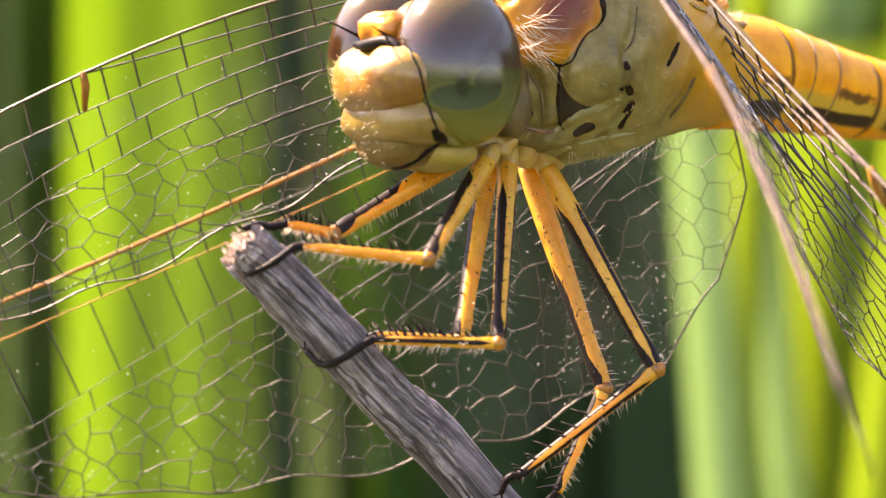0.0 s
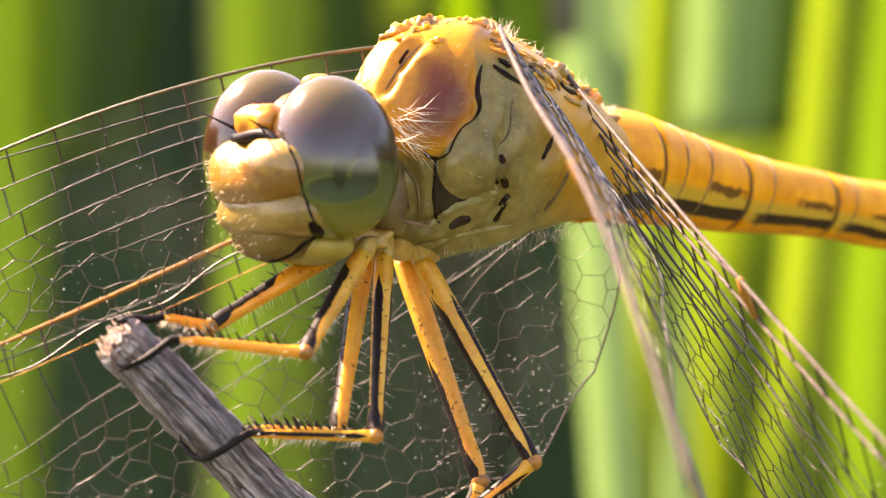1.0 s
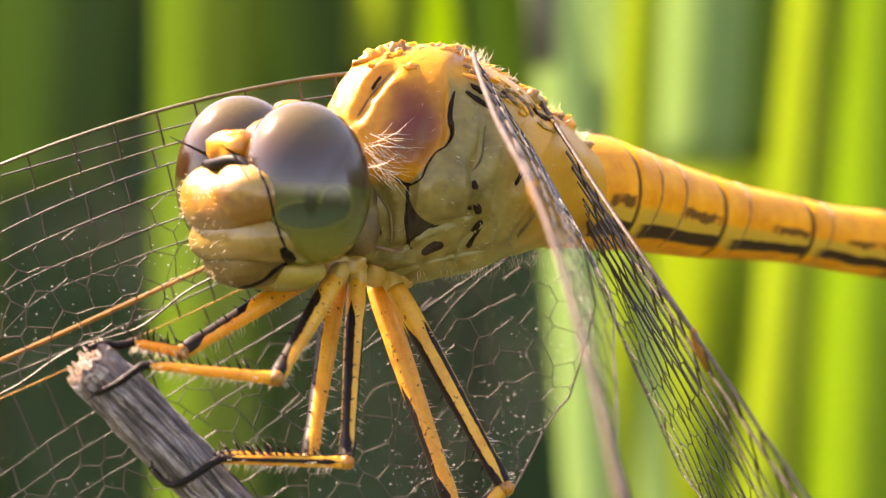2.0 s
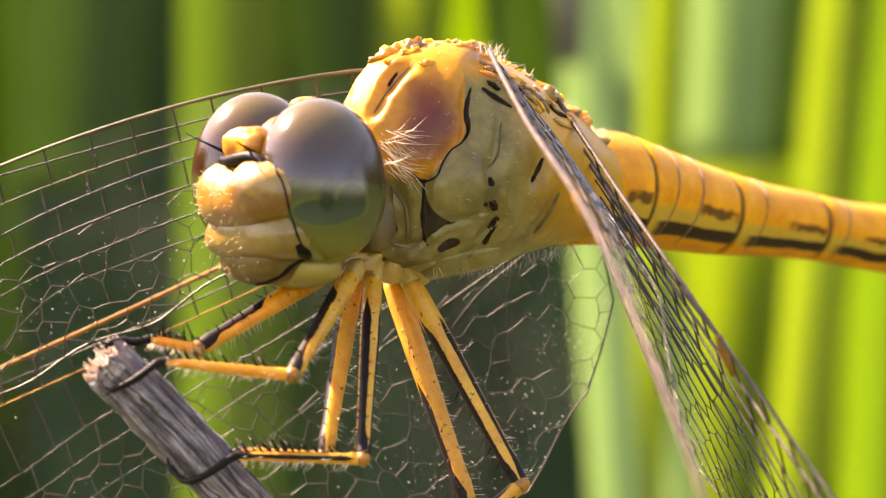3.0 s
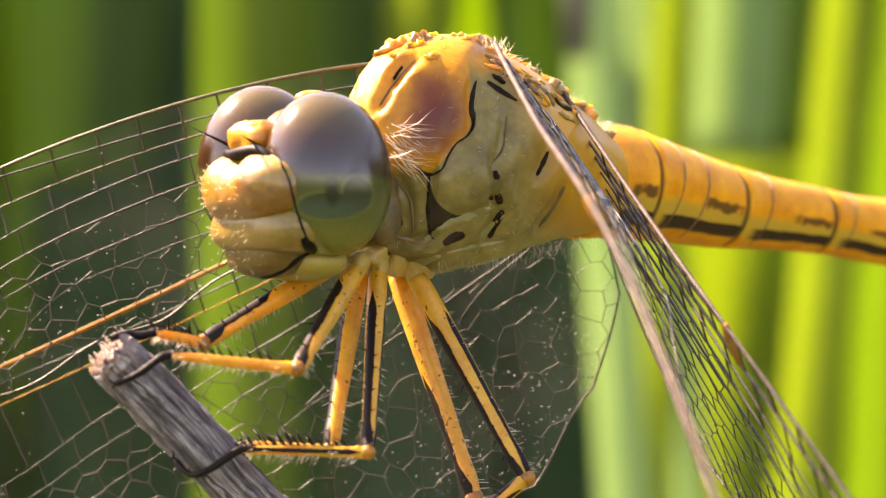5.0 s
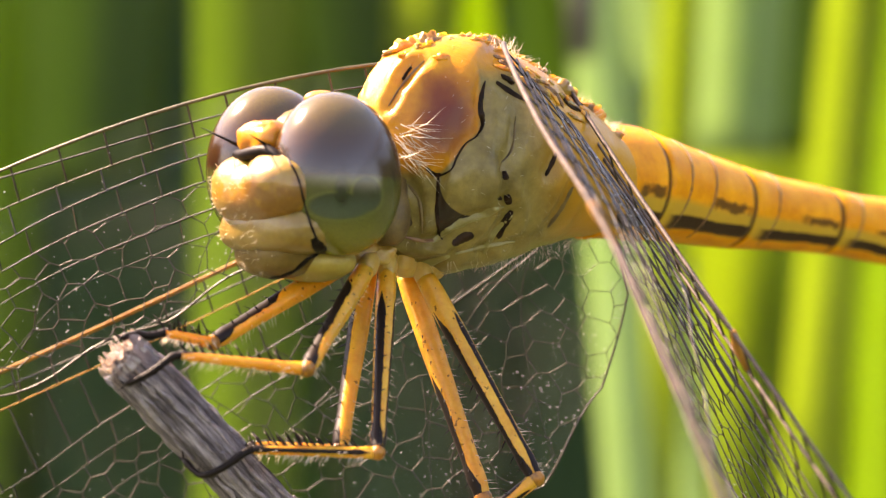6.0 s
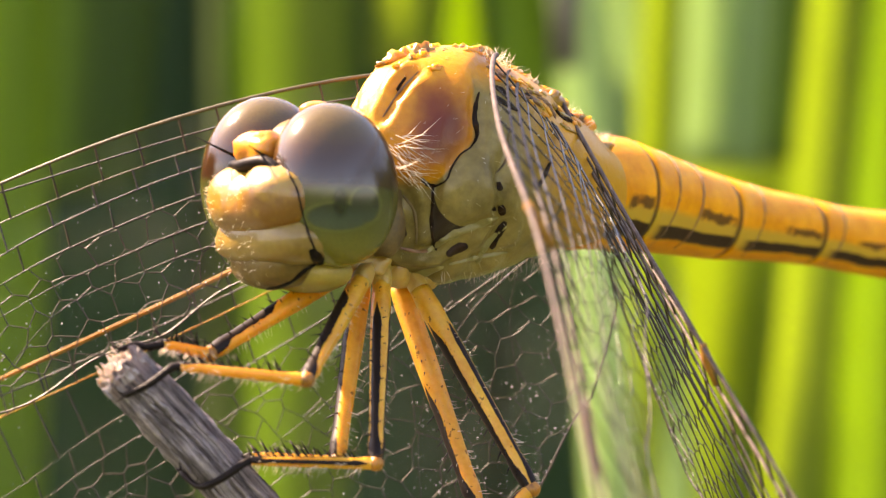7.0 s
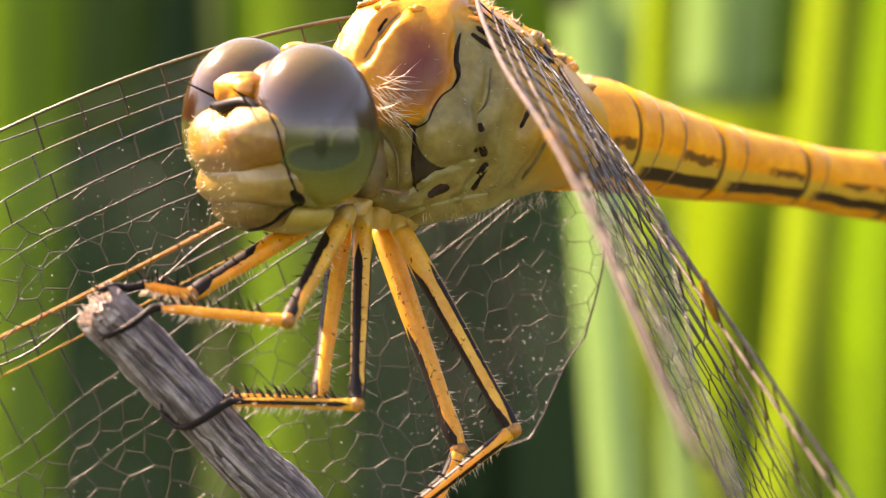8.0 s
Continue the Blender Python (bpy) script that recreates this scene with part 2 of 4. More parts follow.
MAT = {
    "eye": eye_material(),
    "thorax": thorax_material(),
    "abdomen": abdomen_material(),
    "membrane": membrane_material(),
    "face": face_material(),
    "cream": mottled("pale_face_skin", (0.36, 0.19, 0.022), (0.50, 0.34, 0.09), 1.0, 0.36, 0.3, 0.02, 0.2),
    "pale_lip": mottled("pale_lip_skin", (0.22, 0.15, 0.018), (0.36, 0.27, 0.05), 1.3, 0.42, 0.25, 0.02),
    "clypeus": mottled("clypeus_skin", (0.15, 0.080, 0.007), (0.27, 0.172, 0.030), 1.1, 0.38, 0.25, 0.02, 0.25),
    "olive": mottled("lip_skin", (0.075, 0.042, 0.006), (0.17, 0.105, 0.02), 1.6, 0.42, 0.15, 0.03, 0.0, spec=0.3),
    "knee": mottled("dark_knee_skin", (0.05, 0.016, 0.003), (0.50, 0.19, 0.008), 2.6, 0.4, 0.2, 0.02, 0.1),
    "orange": mottled("orange_skin", (0.42, 0.12, 0.002), (0.66, 0.27, 0.012), 1.8, 0.35, 0.4, 0.02, 0.2),
    "leg": leg_material(),
    "black": mottled("black_skin", (0.003, 0.002, 0.002), (0.014, 0.008, 0.005), 4.0, 0.45, 0, 0.01, spec=0.12),
    "seam": mottled("seam_skin", (0.003, 0.002, 0.001), (0.045, 0.022, 0.009), 3.0, 0.5, 0, 0.02, spec=0.1),
    "pale_olive": mottled("pale_olive_skin", (0.17, 0.14, 0.035), (0.28, 0.23, 0.075), 2.0, 0.45, 0.1, 0.02),
    "brown": mottled("brown_skin", (0.10, 0.045, 0.015), (0.24, 0.11, 0.04), 3.0, 0.4, 0.1, 0.02),
    "neck": mottled("neck_skin", (0.05, 0.028, 0.008), (0.20, 0.125, 0.035), 2.0, 0.5, 0.2, 0.02),
    "hair": mottled("pale_hair", (0.70, 0.58, 0.40), (0.90, 0.82, 0.66), 2.0, 0.4, 0, 0, 0, 0.35),
    "vein_orange": mottled("costa_vein", (0.12, 0.045, 0.006), (0.36, 0.17, 0.024), 2.2, 0.58, 0.1, 0.03, spec=0.2),
    "vein_olive": mottled("olive_vein", (0.03, 0.022, 0.007), (0.12, 0.088, 0.026), 1.0, 0.4),
    "vein": mottled("dark_vein", (0.007, 0.005, 0.003), (0.062, 0.046, 0.022), 0.6, 0.46, spec=0.42),
    "vein_black": mottled("black_vein", (0.004, 0.002, 0.001), (0.035, 0.020, 0.007), 0.8, 0.4, coat=0.4, spec=0.2),
    "vein_grey": mottled("grey_vein", (0.014, 0.009, 0.007), (0.13, 0.088, 0.072), 2.4, 0.6, 0, 0.03, spec=0.25),
    "dust": mottled("pale_dust", (0.5, 0.5, 0.45), (0.8, 0.8, 0.75), 3.0, 0.5, 0, 0, 0, 0.4),
}


# ---- mesh tools (millimetres) ----
def mesh_of(name, bm, mats, smooth=True):
    me = bpy.data.meshes.new(name)
    bmesh.ops.scale(bm, vec=(MM, MM, MM), verts=bm.verts)
    bmesh.ops.recalc_face_normals(bm, faces=bm.faces)
    for f in bm.faces:
        f.smooth = smooth
    bm.to_mesh(me)
    bm.free()
    for k in mats if isinstance(mats, (list, tuple)) else (mats,):
        me.materials.append(MAT[k])
    return me


def part(name, bm, mats, parent, label="", kind="", at=None, smooth=True):
    """One mesh object under a thing or a part; at: its own origin in millimetres."""
    if at is not None:
        bmesh.ops.translate(bm, vec=-Vector(at), verts=bm.verts)
    ob = new(name, mesh_of(name, bm, mats, smooth))
    ob.parent = parent
    if at is not None:
        ob.location = Vector(at) * MM
        if parent is not None:
            ob.location -= parent.location if parent.type == "MESH" else Vector()
    return tagged(ob, label, kind=kind)


def rings_to(bm, rings, caps=True, closed=True, mat=None):
    vs = [[bm.verts.new(p) for p in r] for r in rings]
    for a, b in zip(vs, vs[1:]):
        n = len(a)
        for i in range(n if closed else n - 1):
            f = bm.faces.new((a[i], a[(i + 1) % n], b[(i + 1) % n], b[i]))
            if mat:
                f.material_index = mat(i, n)
    if caps:
        for r in (vs[0], vs[-1]):
            c = bm.verts.new(sum((v.co for v in r), Vector()) / len(r))
            for i in range(len(r)):
                bm.faces.new((r[i], r[(i + 1) % len(r)], c))
    return vs


def axes(d, hint=(0, 0, 1)):
    d = Vector(d).normalized()
    h = Vector(hint)
    if abs(d.dot(h)) > 0.95:
        h = Vector((1, 0, 0))
    a = (h - d * d.dot(h)).normalized()
    return a, d.cross(a)


def tube(bm, pts, radii, sides=8, hint=(0, 0, 1), flat=1.0, mat=None, caps=True):
    """A tube through pts; flat squeezes it across the hint."""
    pts = [Vector(p) for p in pts]
    rings = []
    for i, p in enumerate(pts):
        d = (pts[min(i + 1, len(pts) - 1)] - pts[max(i - 1, 0)])
        a, b = axes(d, hint)
        r = radii[i] if isinstance(radii, (list, tuple)) else radii
        rings.append([p + (a * math.cos(w) + b * math.sin(w) * flat) * r for w in (2 * math.pi * k / sides for k in range(sides))])
    return rings_to(bm, rings, caps, True, mat)


def spline(pts, n):
    """A smooth line of n points through pts."""
    pts = [Vector(p) for p in pts]
    out = []
    for k in range(n):
        f = k / (n - 1) * (len(pts) - 1)
        i = min(int(f), len(pts) - 2)
        t = f - i
        p0, p1, p2, p3 = pts[max(i - 1, 0)], pts[i], pts[i + 1], pts[min(i + 2, len(pts) - 1)]
        out.append(0.5 * (2 * p1 + (p2 - p0) * t + (2 * p0 - 5 * p1 + 4 * p2 - p3) * t * t + (3 * p1 - p0 - 3 * p2 + p3) * t ** 3))
    return out


def egg(bm, centre, fwd, side, up, e=1.0, nu=24, nv=16, bulge=None, taper=0.0):
    """A superellipsoid with half axes fwd, side, up (vectors)."""
    def pw(c):
        return math.copysign(abs(c) ** e, c)
    c = Vector(centre)
    rings = []
    for j in range(1, nv):
        la = math.pi * (j / nv - 0.5)
        ring = []
        for i in range(nu):
            lo = 2 * math.pi * i / nu
            a, b, h = pw(math.cos(la)) * pw(math.cos(lo)), pw(math.cos(la)) * pw(math.sin(lo)), pw(math.sin(la))
            k = bulge(a, b, h) if bulge else 1.0
            ring.append(c + (Vector(fwd) * a + Vector(side) * b * (1 - taper * h) + Vector(up) * h) * k)
        rings.append(ring)
    rings_to(bm, rings)


def cone(bm, p, d, length, r, bend=0.0):
    d = Vector(d).normalized()
    a, b = axes(d)
    p = Vector(p)
    base = [bm.verts.new(p + (a * math.cos(w) + b * math.sin(w)) * r) for w in (0, 2.1, 4.2)]
    mid = [bm.verts.new(p + d * length * 0.5 + (a * math.cos(w) + b * math.sin(w)) * r * 0.7 + a * bend * length * 0.1) for w in (0, 2.1, 4.2)]
    tip = bm.verts.new(p + d * length + a * bend * length * 0.4)
    for i in range(3):
        bm.faces.new((base[i], base[(i + 1) % 3], mid[(i + 1) % 3], mid[i]))
        bm.faces.new((mid[i], mid[(i + 1) % 3], tip))


# ---- the dragonfly ----
BACK = Vector((0.766, 0.643, 0))   # from its head to its tail
LEFT = Vector((0.643, -0.766, 0))  # its left side
UP = Vector((0, 0, 1))
MID = Vector((1.1, 0.5, 0))


def body(s, l, z):
    return MID + BACK * s + LEFT * l + UP * z


def mirrored(p):
    q = Vector(p)
    return q - LEFT * 2 * (q - MID).dot(LEFT)


dragonfly = tagged(new("dragonfly"), "golden yellow dragonfly with clear veined wings clinging to a twig", "dragonfly")


def sq(v, e):
    return math.copysign(abs(v) ** e, v)


def soft(a, b, x):
    t = min(1, max(0, (x - a) / (b - a)))
    return t * t * (3 - 2 * t)


def build_thorax():
    bm = bmesh.new()
    #      s,    top,  bottom, half width
    rows = [(-3.95, 3.3, 0.9, 0.55), (-3.6, 4.3, 0.35, 1.0), (-3.2, 4.9, 0.05, 1.35), (-2.6, 5.35, -0.12, 1.75), (-1.6, 5.68, -0.18, 2.1),
            (-0.5, 5.7, 0.0, 2.3), (0.6, 5.42, 0.25, 2.32), (1.6, 4.95, 0.5, 2.15), (2.6, 4.4, 0.7, 1.9), (3.4, 3.95, 0.8, 1.62), (4.0, 3.6, 0.95, 1.35)]
    rings = []
    for s, top, bot, w in rows:
        ring = []
        for k in range(80):
            a = 2 * math.pi * k / 80
            c, h = sq(math.cos(a), 0.85), sq(math.sin(a), 0.85)
            wide = w * (1 - 0.22 * max(0.0, h) ** 2 - 0.30 * max(0.0, -h) ** 2)
            ring.append(body(s, c * wide, (top + bot) / 2 + h * (top - bot) / 2))
        rings.append(ring)
    smooth = []
    for i in range(81):
        f = i / 80 * (len(rings) - 1)
        j = min(int(f), len(rings) - 2)
        t = f - j
        quad = [rings[max(j - 1, 0)], rings[j], rings[j + 1], rings[min(j + 2, len(rings) - 1)]]
        smooth.append([0.5 * (2 * b + (c - a) * t + (2 * a - 5 * b + 4 * c - d) * t * t + (3 * b - a - 3 * c + d) * t ** 3) for a, b, c, d in zip(*quad)])
    rings_to(bm, smooth)
    bmesh.ops.recalc_face_normals(bm, faces=bm.faces)
    # the swollen plates of the flanks
    bm.normal_update()
    for v in bm.verts:
        q = v.co if (v.co - MID).dot(LEFT) > 0 else mirrored(v.co)
        side = 0.918 * q.x - 0.396 * q.z
        front = soft(-1.0, -1.45, side) * soft(2.0, 2.7, q.z) * soft(-2.6, -1.6, q.x)
        lobe = soft(1.0, 0.55, math.hypot((q.x - 0.75) / 0.85, (q.z - 2.05) / 0.9))
        hollow = soft(0.5, 0.1, abs(q.x - 2.55 - 0.4 * (q.z - 2.6))) * soft(0.8, 1.5, q.z)
        v.co += v.normal * (0.20 * front + 0.20 * lobe - 0.10 * hollow)
    return bm


from mathutils.bvhtree import BVHTree
thorax_bm = build_thorax()
bmesh.ops.recalc_face_normals(thorax_bm, faces=thorax_bm.faces)
THORAX = BVHTree.FromBMesh(thorax_bm)
def on_skin(x, z, lift=0.02, tree=None):
    tree = tree or THORAX
    hit, nrm, _, _ = tree.ray_cast(Vector((x, -30, z)), Vector((0, 1, 0)))
    if hit is None:
        hit, nrm, _, _ = tree.find_nearest(Vector((x, -1.5 if tree is THORAX else -5.5, z)))
    return hit + nrm * lift, nrm


def seam(name, pts, width, key="black", taper=0.25, both=True, tree=None, parent=None, rise=0.045):
    """A raised dark seam on the skin, on both sides of the thorax."""
    line = spline([(x, 0, z) for x, z in pts], max(10, 7 * len(pts)))
    n = len(line)
    for side in (0, 1) if both else (0,):
        bm = bmesh.new()
        rings = []
        for i, p in enumerate(line):
            d = line[min(i + 1, n - 1)] - line[max(i - 1, 0)]
            nrm2 = Vector((-d.z, 0, d.x)).normalized()
            k = i / (n - 1)
            w = width * (taper + (1 - taper) * math.sin(math.pi * k) ** 0.6) * (1 + 0.45 * noise.noise(p * 4.0) + 0.25 * noise.noise(p * 11.0))
            ring = []
            for o, lift in ((-1, 0.004), (-0.5, rise * 0.7), (0, rise), (0.5, rise * 0.7), (1, 0.004)):
                q, _ = on_skin(p.x + nrm2.x * w * o, p.z + nrm2.z * w * o, lift, tree)
                ring.append(mirrored(q) if side else q)
            rings.append(ring)
        rings_to(bm, rings, caps=False, closed=False)
        part(name, bm, key, parent or thorax)


CREASES = []


def crease(pts, width, key="seam", taper=0.25):
    """Sinks a groove into both flanks; its dark seam follows below."""
    CREASES.append((pts, width, key, taper))
    line = spline([(x, 0, z) for x, z in pts], 24)
    for v in thorax_bm.verts:
        q = v.co if (v.co - MID).dot(LEFT) > 0 else mirrored(v.co)
        gap = min((p.x - q.x) ** 2 + (p.z - q.z) ** 2 for p in line) ** 0.5 - width * 0.5
        if gap < 0.5:
            v.co -= v.normal * 0.12 * math.exp(-(max(0, gap) / 0.13) ** 2)
            v.co += v.normal * 0.06 * math.exp(-((gap - 0.28) / 0.12) ** 2)


thorax_bm.normal_update()
crease([(0.98, 4.63), (0.89, 4.27), (0.86, 3.92), (0.92, 3.56), (0.82, 3.30)], 0.062, taper=0.1)
crease([(0.88, 3.45), (0.75, 3.22), (0.49, 3.03), (0.28, 2.71), (0.14, 2.39), (-0.12, 2.25), (-0.29, 2.22)], 0.024, taper=0.7)
crease([(-0.49, 2.42), (-0.32, 2.28), (-0.11, 2.25)], 0.05)
crease([(-0.19, 2.27), (-0.20, 1.88), (-0.23, 1.38), (-0.17, 0.80), (-0.09, 0.66)], 0.045)
crease([(1.45, 2.37), (1.51, 2.15)], 0.075, taper=0.6)
crease([(1.51, 1.78), (1.59, 1.55)], 0.085, taper=0.7)
crease([(1.31, 1.71), (1.38, 1.66)], 0.05, taper=0.7)
crease([(2.81, 2.88), (2.67, 2.57), (2.52, 2.27)], 0.06)
crease([(1.66, 1.38), (1.45, 1.02), (1.31, 0.70)], 0.10)
crease([(0.16, 0.52), (0.44, 0.70), (0.69, 0.76)], 0.12)
crease([(-1.20, 1.59), (-1.03, 1.38), (-0.89, 0.99)], 0.11, taper=0.5)
crease([(1.26, 4.63), (1.55, 4.43), (2.02, 4.15)], 0.07)
crease([(-1.35, 2.02), (-1.28, 1.45), (-1.32, 0.95)], 0.10)
crease([(-0.34, 0.59), (0.23, 0.99), (0.95, 1.28), (1.45, 1.48)], 0.09, "pale_olive")
crease([(0.95, 0.33), (1.20, 0.80), (1.66, 1.28)], 0.09, "pale_olive")
crease([(-1.38, 0.23), (-0.70, 0.01), (0.09, 0.24)], 0.09, "pale_olive")
crease([(0.23, 0.30), (0.95, 0.47), (1.74, 0.62)], 0.05, "pale_olive")
crease([(-0.95, 2.02), (-0.66, 1.59), (-0.60, 0.80)], 0.04, "neck")
crease([(1.74, 3.74), (1.66, 2.95), (1.38, 2.57)], 0.03, "neck")
crease([(3.24, 2.02), (2.95, 1.45), (2.60, 0.99)], 0.05, "neck")
crease([(-0.56, 5.11), (-1.03, 4.60), (-1.43, 3.96)], 0.03, "brown")
crease([(-0.86, 4.98), (-0.98, 4.82), (-1.09, 4.63)], 0.045, taper=0.2)
crease([(-1.20, 0.76), (-0.63, 0.62), (-0.20, 0.65)], 0.04, "brown")
THORAX = BVHTree.FromBMesh(thorax_bm)
thorax = part("thorax", thorax_bm, "thorax", dragonfly, "pale olive and orange thorax with black seams")
for pts, width, key, taper in CREASES:
    seam("seam", pts, width, key, taper)

# neck and front plates between head and thorax
bm = bmesh.new()
tube(bm, spline([body(-6.0, 0, 1.9), body(-4.8, 0, 1.8), body(-3.4, 0, 1.7)], 10), [0.7, 0.75, 0.8, 0.9, 1.05, 1.2, 1.25, 1.2, 1.1, 1.0], 16)
part("neck", bm, "neck", dragonfly)
for sign in (1, -1):
    bm = bmesh.new()
    egg(bm, body(-3.9, sign * 0.7, 1.3), BACK * 0.6, LEFT * 0.5, UP * 0.85, 0.9, 16, 10)
    part("neck_plate", bm, "neck", dragonfly)

# knobbly wing roots along the back
rnd = random.Random(4)
for k in range(44):
    s = -2.9 + 6.4 * k / 43
    for sign in (1, -1):
        l = sign * rnd.uniform(0.15, 0.95)
        spot = body(s + rnd.uniform(-.12, .12), l, 12)
        hit, _, _, _ = THORAX.ray_cast(spot, Vector((0, 0, -1)))
        if hit is None:
            continue
        bm = bmesh.new()
        r = rnd.uniform(0.11, 0.27)
        ph = rnd.uniform(0, 9)
        egg(bm, hit - UP * 0.13, BACK * r * 1.7, LEFT * r * rnd.uniform(.5, 1.2), UP * r * rnd.uniform(.5, 1.1), 0.95, 16, 10,
            bulge=lambda a, b, h: 1 + 0.8 * noise.noise(Vector((a * 2.2 + ph, b * 2.2, h * 2.2))))
        part("wing_root", bm, rnd.choice(("thorax", "orange", "orange", "brown", "face", "face")), thorax)

# hinge plates where the near wings join the thorax, and the light fuzz over them
rnd = random.Random(8)
for k in range(60):
    f = rnd.uniform(0, 1)
    x, z = 1.15 + 2.3 * f + rnd.uniform(-0.1, 0.25), 5.05 - 1.35 * f + rnd.uniform(-0.10, 0.42)
    for side in (0, 1):
        bm = bmesh.new()
        q, nrm = on_skin(x, z, 0.0)
        long = Vector((0.80, 0.35, -0.48)) + Vector([rnd.uniform(-.35, .35) for _ in range(3)])
        long = (long - nrm * long.dot(nrm)).normalized()
        across = nrm.cross(long)
        ph = rnd.uniform(0, 9)
        if side:
            q, long, across, nrm = mirrored(q), mirrored(MID + long) - MID, mirrored(MID + across) - MID, mirrored(MID + nrm) - MID
        egg(bm, q, long * rnd.uniform(0.08, 0.26), across * rnd.uniform(0.03, 0.08), nrm * rnd.uniform(0.04, 0.08), 0.8, 16, 10,
            lambda a, b, h: 1 + 0.5 * noise.noise(Vector((a * 2 + ph, b * 2, h * 2))))
        part("hinge_plate", bm, ("orange", "brown", "brown", "orange", "face", "seam")[k % 6], thorax)

# abdomen: ten segments
ABD = [(3.59, 3.20, 2.20), (4.89, 4.60, 2.23), (7.98, 7.60, 1.67), (10.98, 10.20, 1.30), (13.34, 12.20, 0.97), (19.8, 16.5, 0.4), (25.0, 20.6, -0.2)]
axis = spline(ABD, 61)
RAD = [1.64, 1.62, 1.55, 1.36, 1.18, 1.04, 0.95, 0.94, 0.98, 1.05, 1.0, 0.9, 0.6]
bounds = [0.0, 0.18, 0.333, 0.5, 0.69, 0.76, 0.82, 0.87, 0.915, 0.955, 0.985]
for k in range(10):
    bm = bmesh.new()
    la = bm.verts.layers.float.new("along")
    lr = bm.verts.layers.float.new("around")
    f0, f1 = bounds[k], bounds[k + 1]
    rings, tags = [], []
    n = 24
    for i in range(n + 1):
        u = i / n
        f = f0 + (f1 - f0) * u
        g = f * 60
        j = min(int(g), 59)
        p = axis[j].lerp(axis[j + 1], g - j)
        d = (axis[j + 1] - axis[j]).normalized()
        side = d.cross(UP).normalized()
        up = side.cross(d)
        q = f * (len(RAD) - 1)
        m = min(int(q), len(RAD) - 2)
        r = RAD[m] + (RAD[m + 1] - RAD[m]) * (q - m)
        lip = 1.0 + 0.018 * math.cos(math.pi * u) ** 8 - (0.05 if i in (0, n) else 0.0)
        if k == 0:
            lip *= 1 - 0.1 * (1 - u)
        ring, tg = [], []
        for c in range(28):
            w = 2 * math.pi * c / 28
            keel = 1 + 0.05 * math.exp(-((w - math.pi / 2) / 0.3) ** 2)
            ring.append(p + (side * math.cos(w) * 0.95 + up * math.sin(w) * keel) * r * lip)
            tg.append((u, math.sin(w)))
        rings.append(ring)
        tags.append(tg)
    vs = rings_to(bm, rings)
    for vr, tr in zip(vs, tags):
        for v, (u, a) in zip(vr, tr):
            v[la], v[lr] = u, a
    part("abdomen_segment", bm, "abdomen", dragonfly)
    for at in ((), (0.25, 0.52), (0.24,), (0.22,), (0.2,))[k] if k < 5 else ():  # the fine ridges round the ring
        bm = bmesh.new()
        g = (f0 + (f1 - f0) * at) * 60
        j = int(g)
        p, d = axis[j].lerp(axis[j + 1], g - j), (axis[j + 1] - axis[j]).normalized()
        side = d.cross(UP).normalized()
        up = side.cross(d)
        q = g / 60 * (len(RAD) - 1)
        r = RAD[int(q)] + (RAD[int(q) + 1] - RAD[int(q)]) * (q % 1)
        loop = [p + d * 0.25 * math.sin(w) + (side * math.cos(w) * 0.95 + up * math.sin(w)) * r * 1.008 for w in (2 * math.pi * c / 28 for c in range(-5, 20))]
        tube(bm, loop, 0.028, 5)
        part("ridge", bm, "brown", dragonfly)
bm = bmesh.new()
for sgn in (1, -1):
    side = BACK.cross(UP) * sgn
    tube(bm, [axis[57] + side * 0.25, axis[59] + side * 0.4, axis[60] + side * 0.5 + BACK * 0.8], [0.25, 0.2, 0.06], 8)
part("tail_clasper", bm, "orange", dragonfly)

# ---- head ----
HEAD = Vector((-3.47, -3.50, 2.37))
FWD = -BACK


def hd(f, l, z):
    return HEAD + FWD * f + LEFT * l + UP * z


bm = bmesh.new()
egg(bm, hd(-0.1, 0, -0.25), FWD * 1.25, LEFT * 1.9, UP * 1.75, 0.9)
EYE_TILT = Matrix.Rotation(radians(9), 3, FWD)
head = part("head", bm, "olive", dragonfly, "rounded head with large brown and green eyes")
for sign in (1, -1):
    c = hd(0.05, sign * 1.40, -0.17 if sign > 0 else 0.10)
    bm = bmesh.new()
    tilt = Matrix.Rotation(radians(9 * sign), 3, FWD)
    egg(bm, c, FWD * 1.62, tilt @ (LEFT * 1.38), tilt @ (UP * 2.0), 0.97, 64, 44)
    part("compound_eye", bm, "eye", head, "glossy eye, grey-brown above and green below", at=c)


def lobes(a, b, h):
    groove = 0.27 * math.exp(-((b + 0.02) / 0.13) ** 2) * max(0, a) * max(0, 0.35 + h)
    side = 0.05 * math.exp(-((abs(b) - 0.5) / 0.3) ** 2) * max(0, a)
    return 1 - groove + side + 0.03 * noise.noise(Vector((a, b, h)) * 2.2) + 0.012 * noise.noise(Vector((a, b, h)) * 7)


def plates(a, b, h):
    return 1 + 0.06 * math.exp(-((abs(b) - 0.75) / 0.22) ** 2) - 0.05 * math.exp(-(b / 0.1) ** 2) + 0.03 * noise.noise(Vector((a, b, h)) * 3)


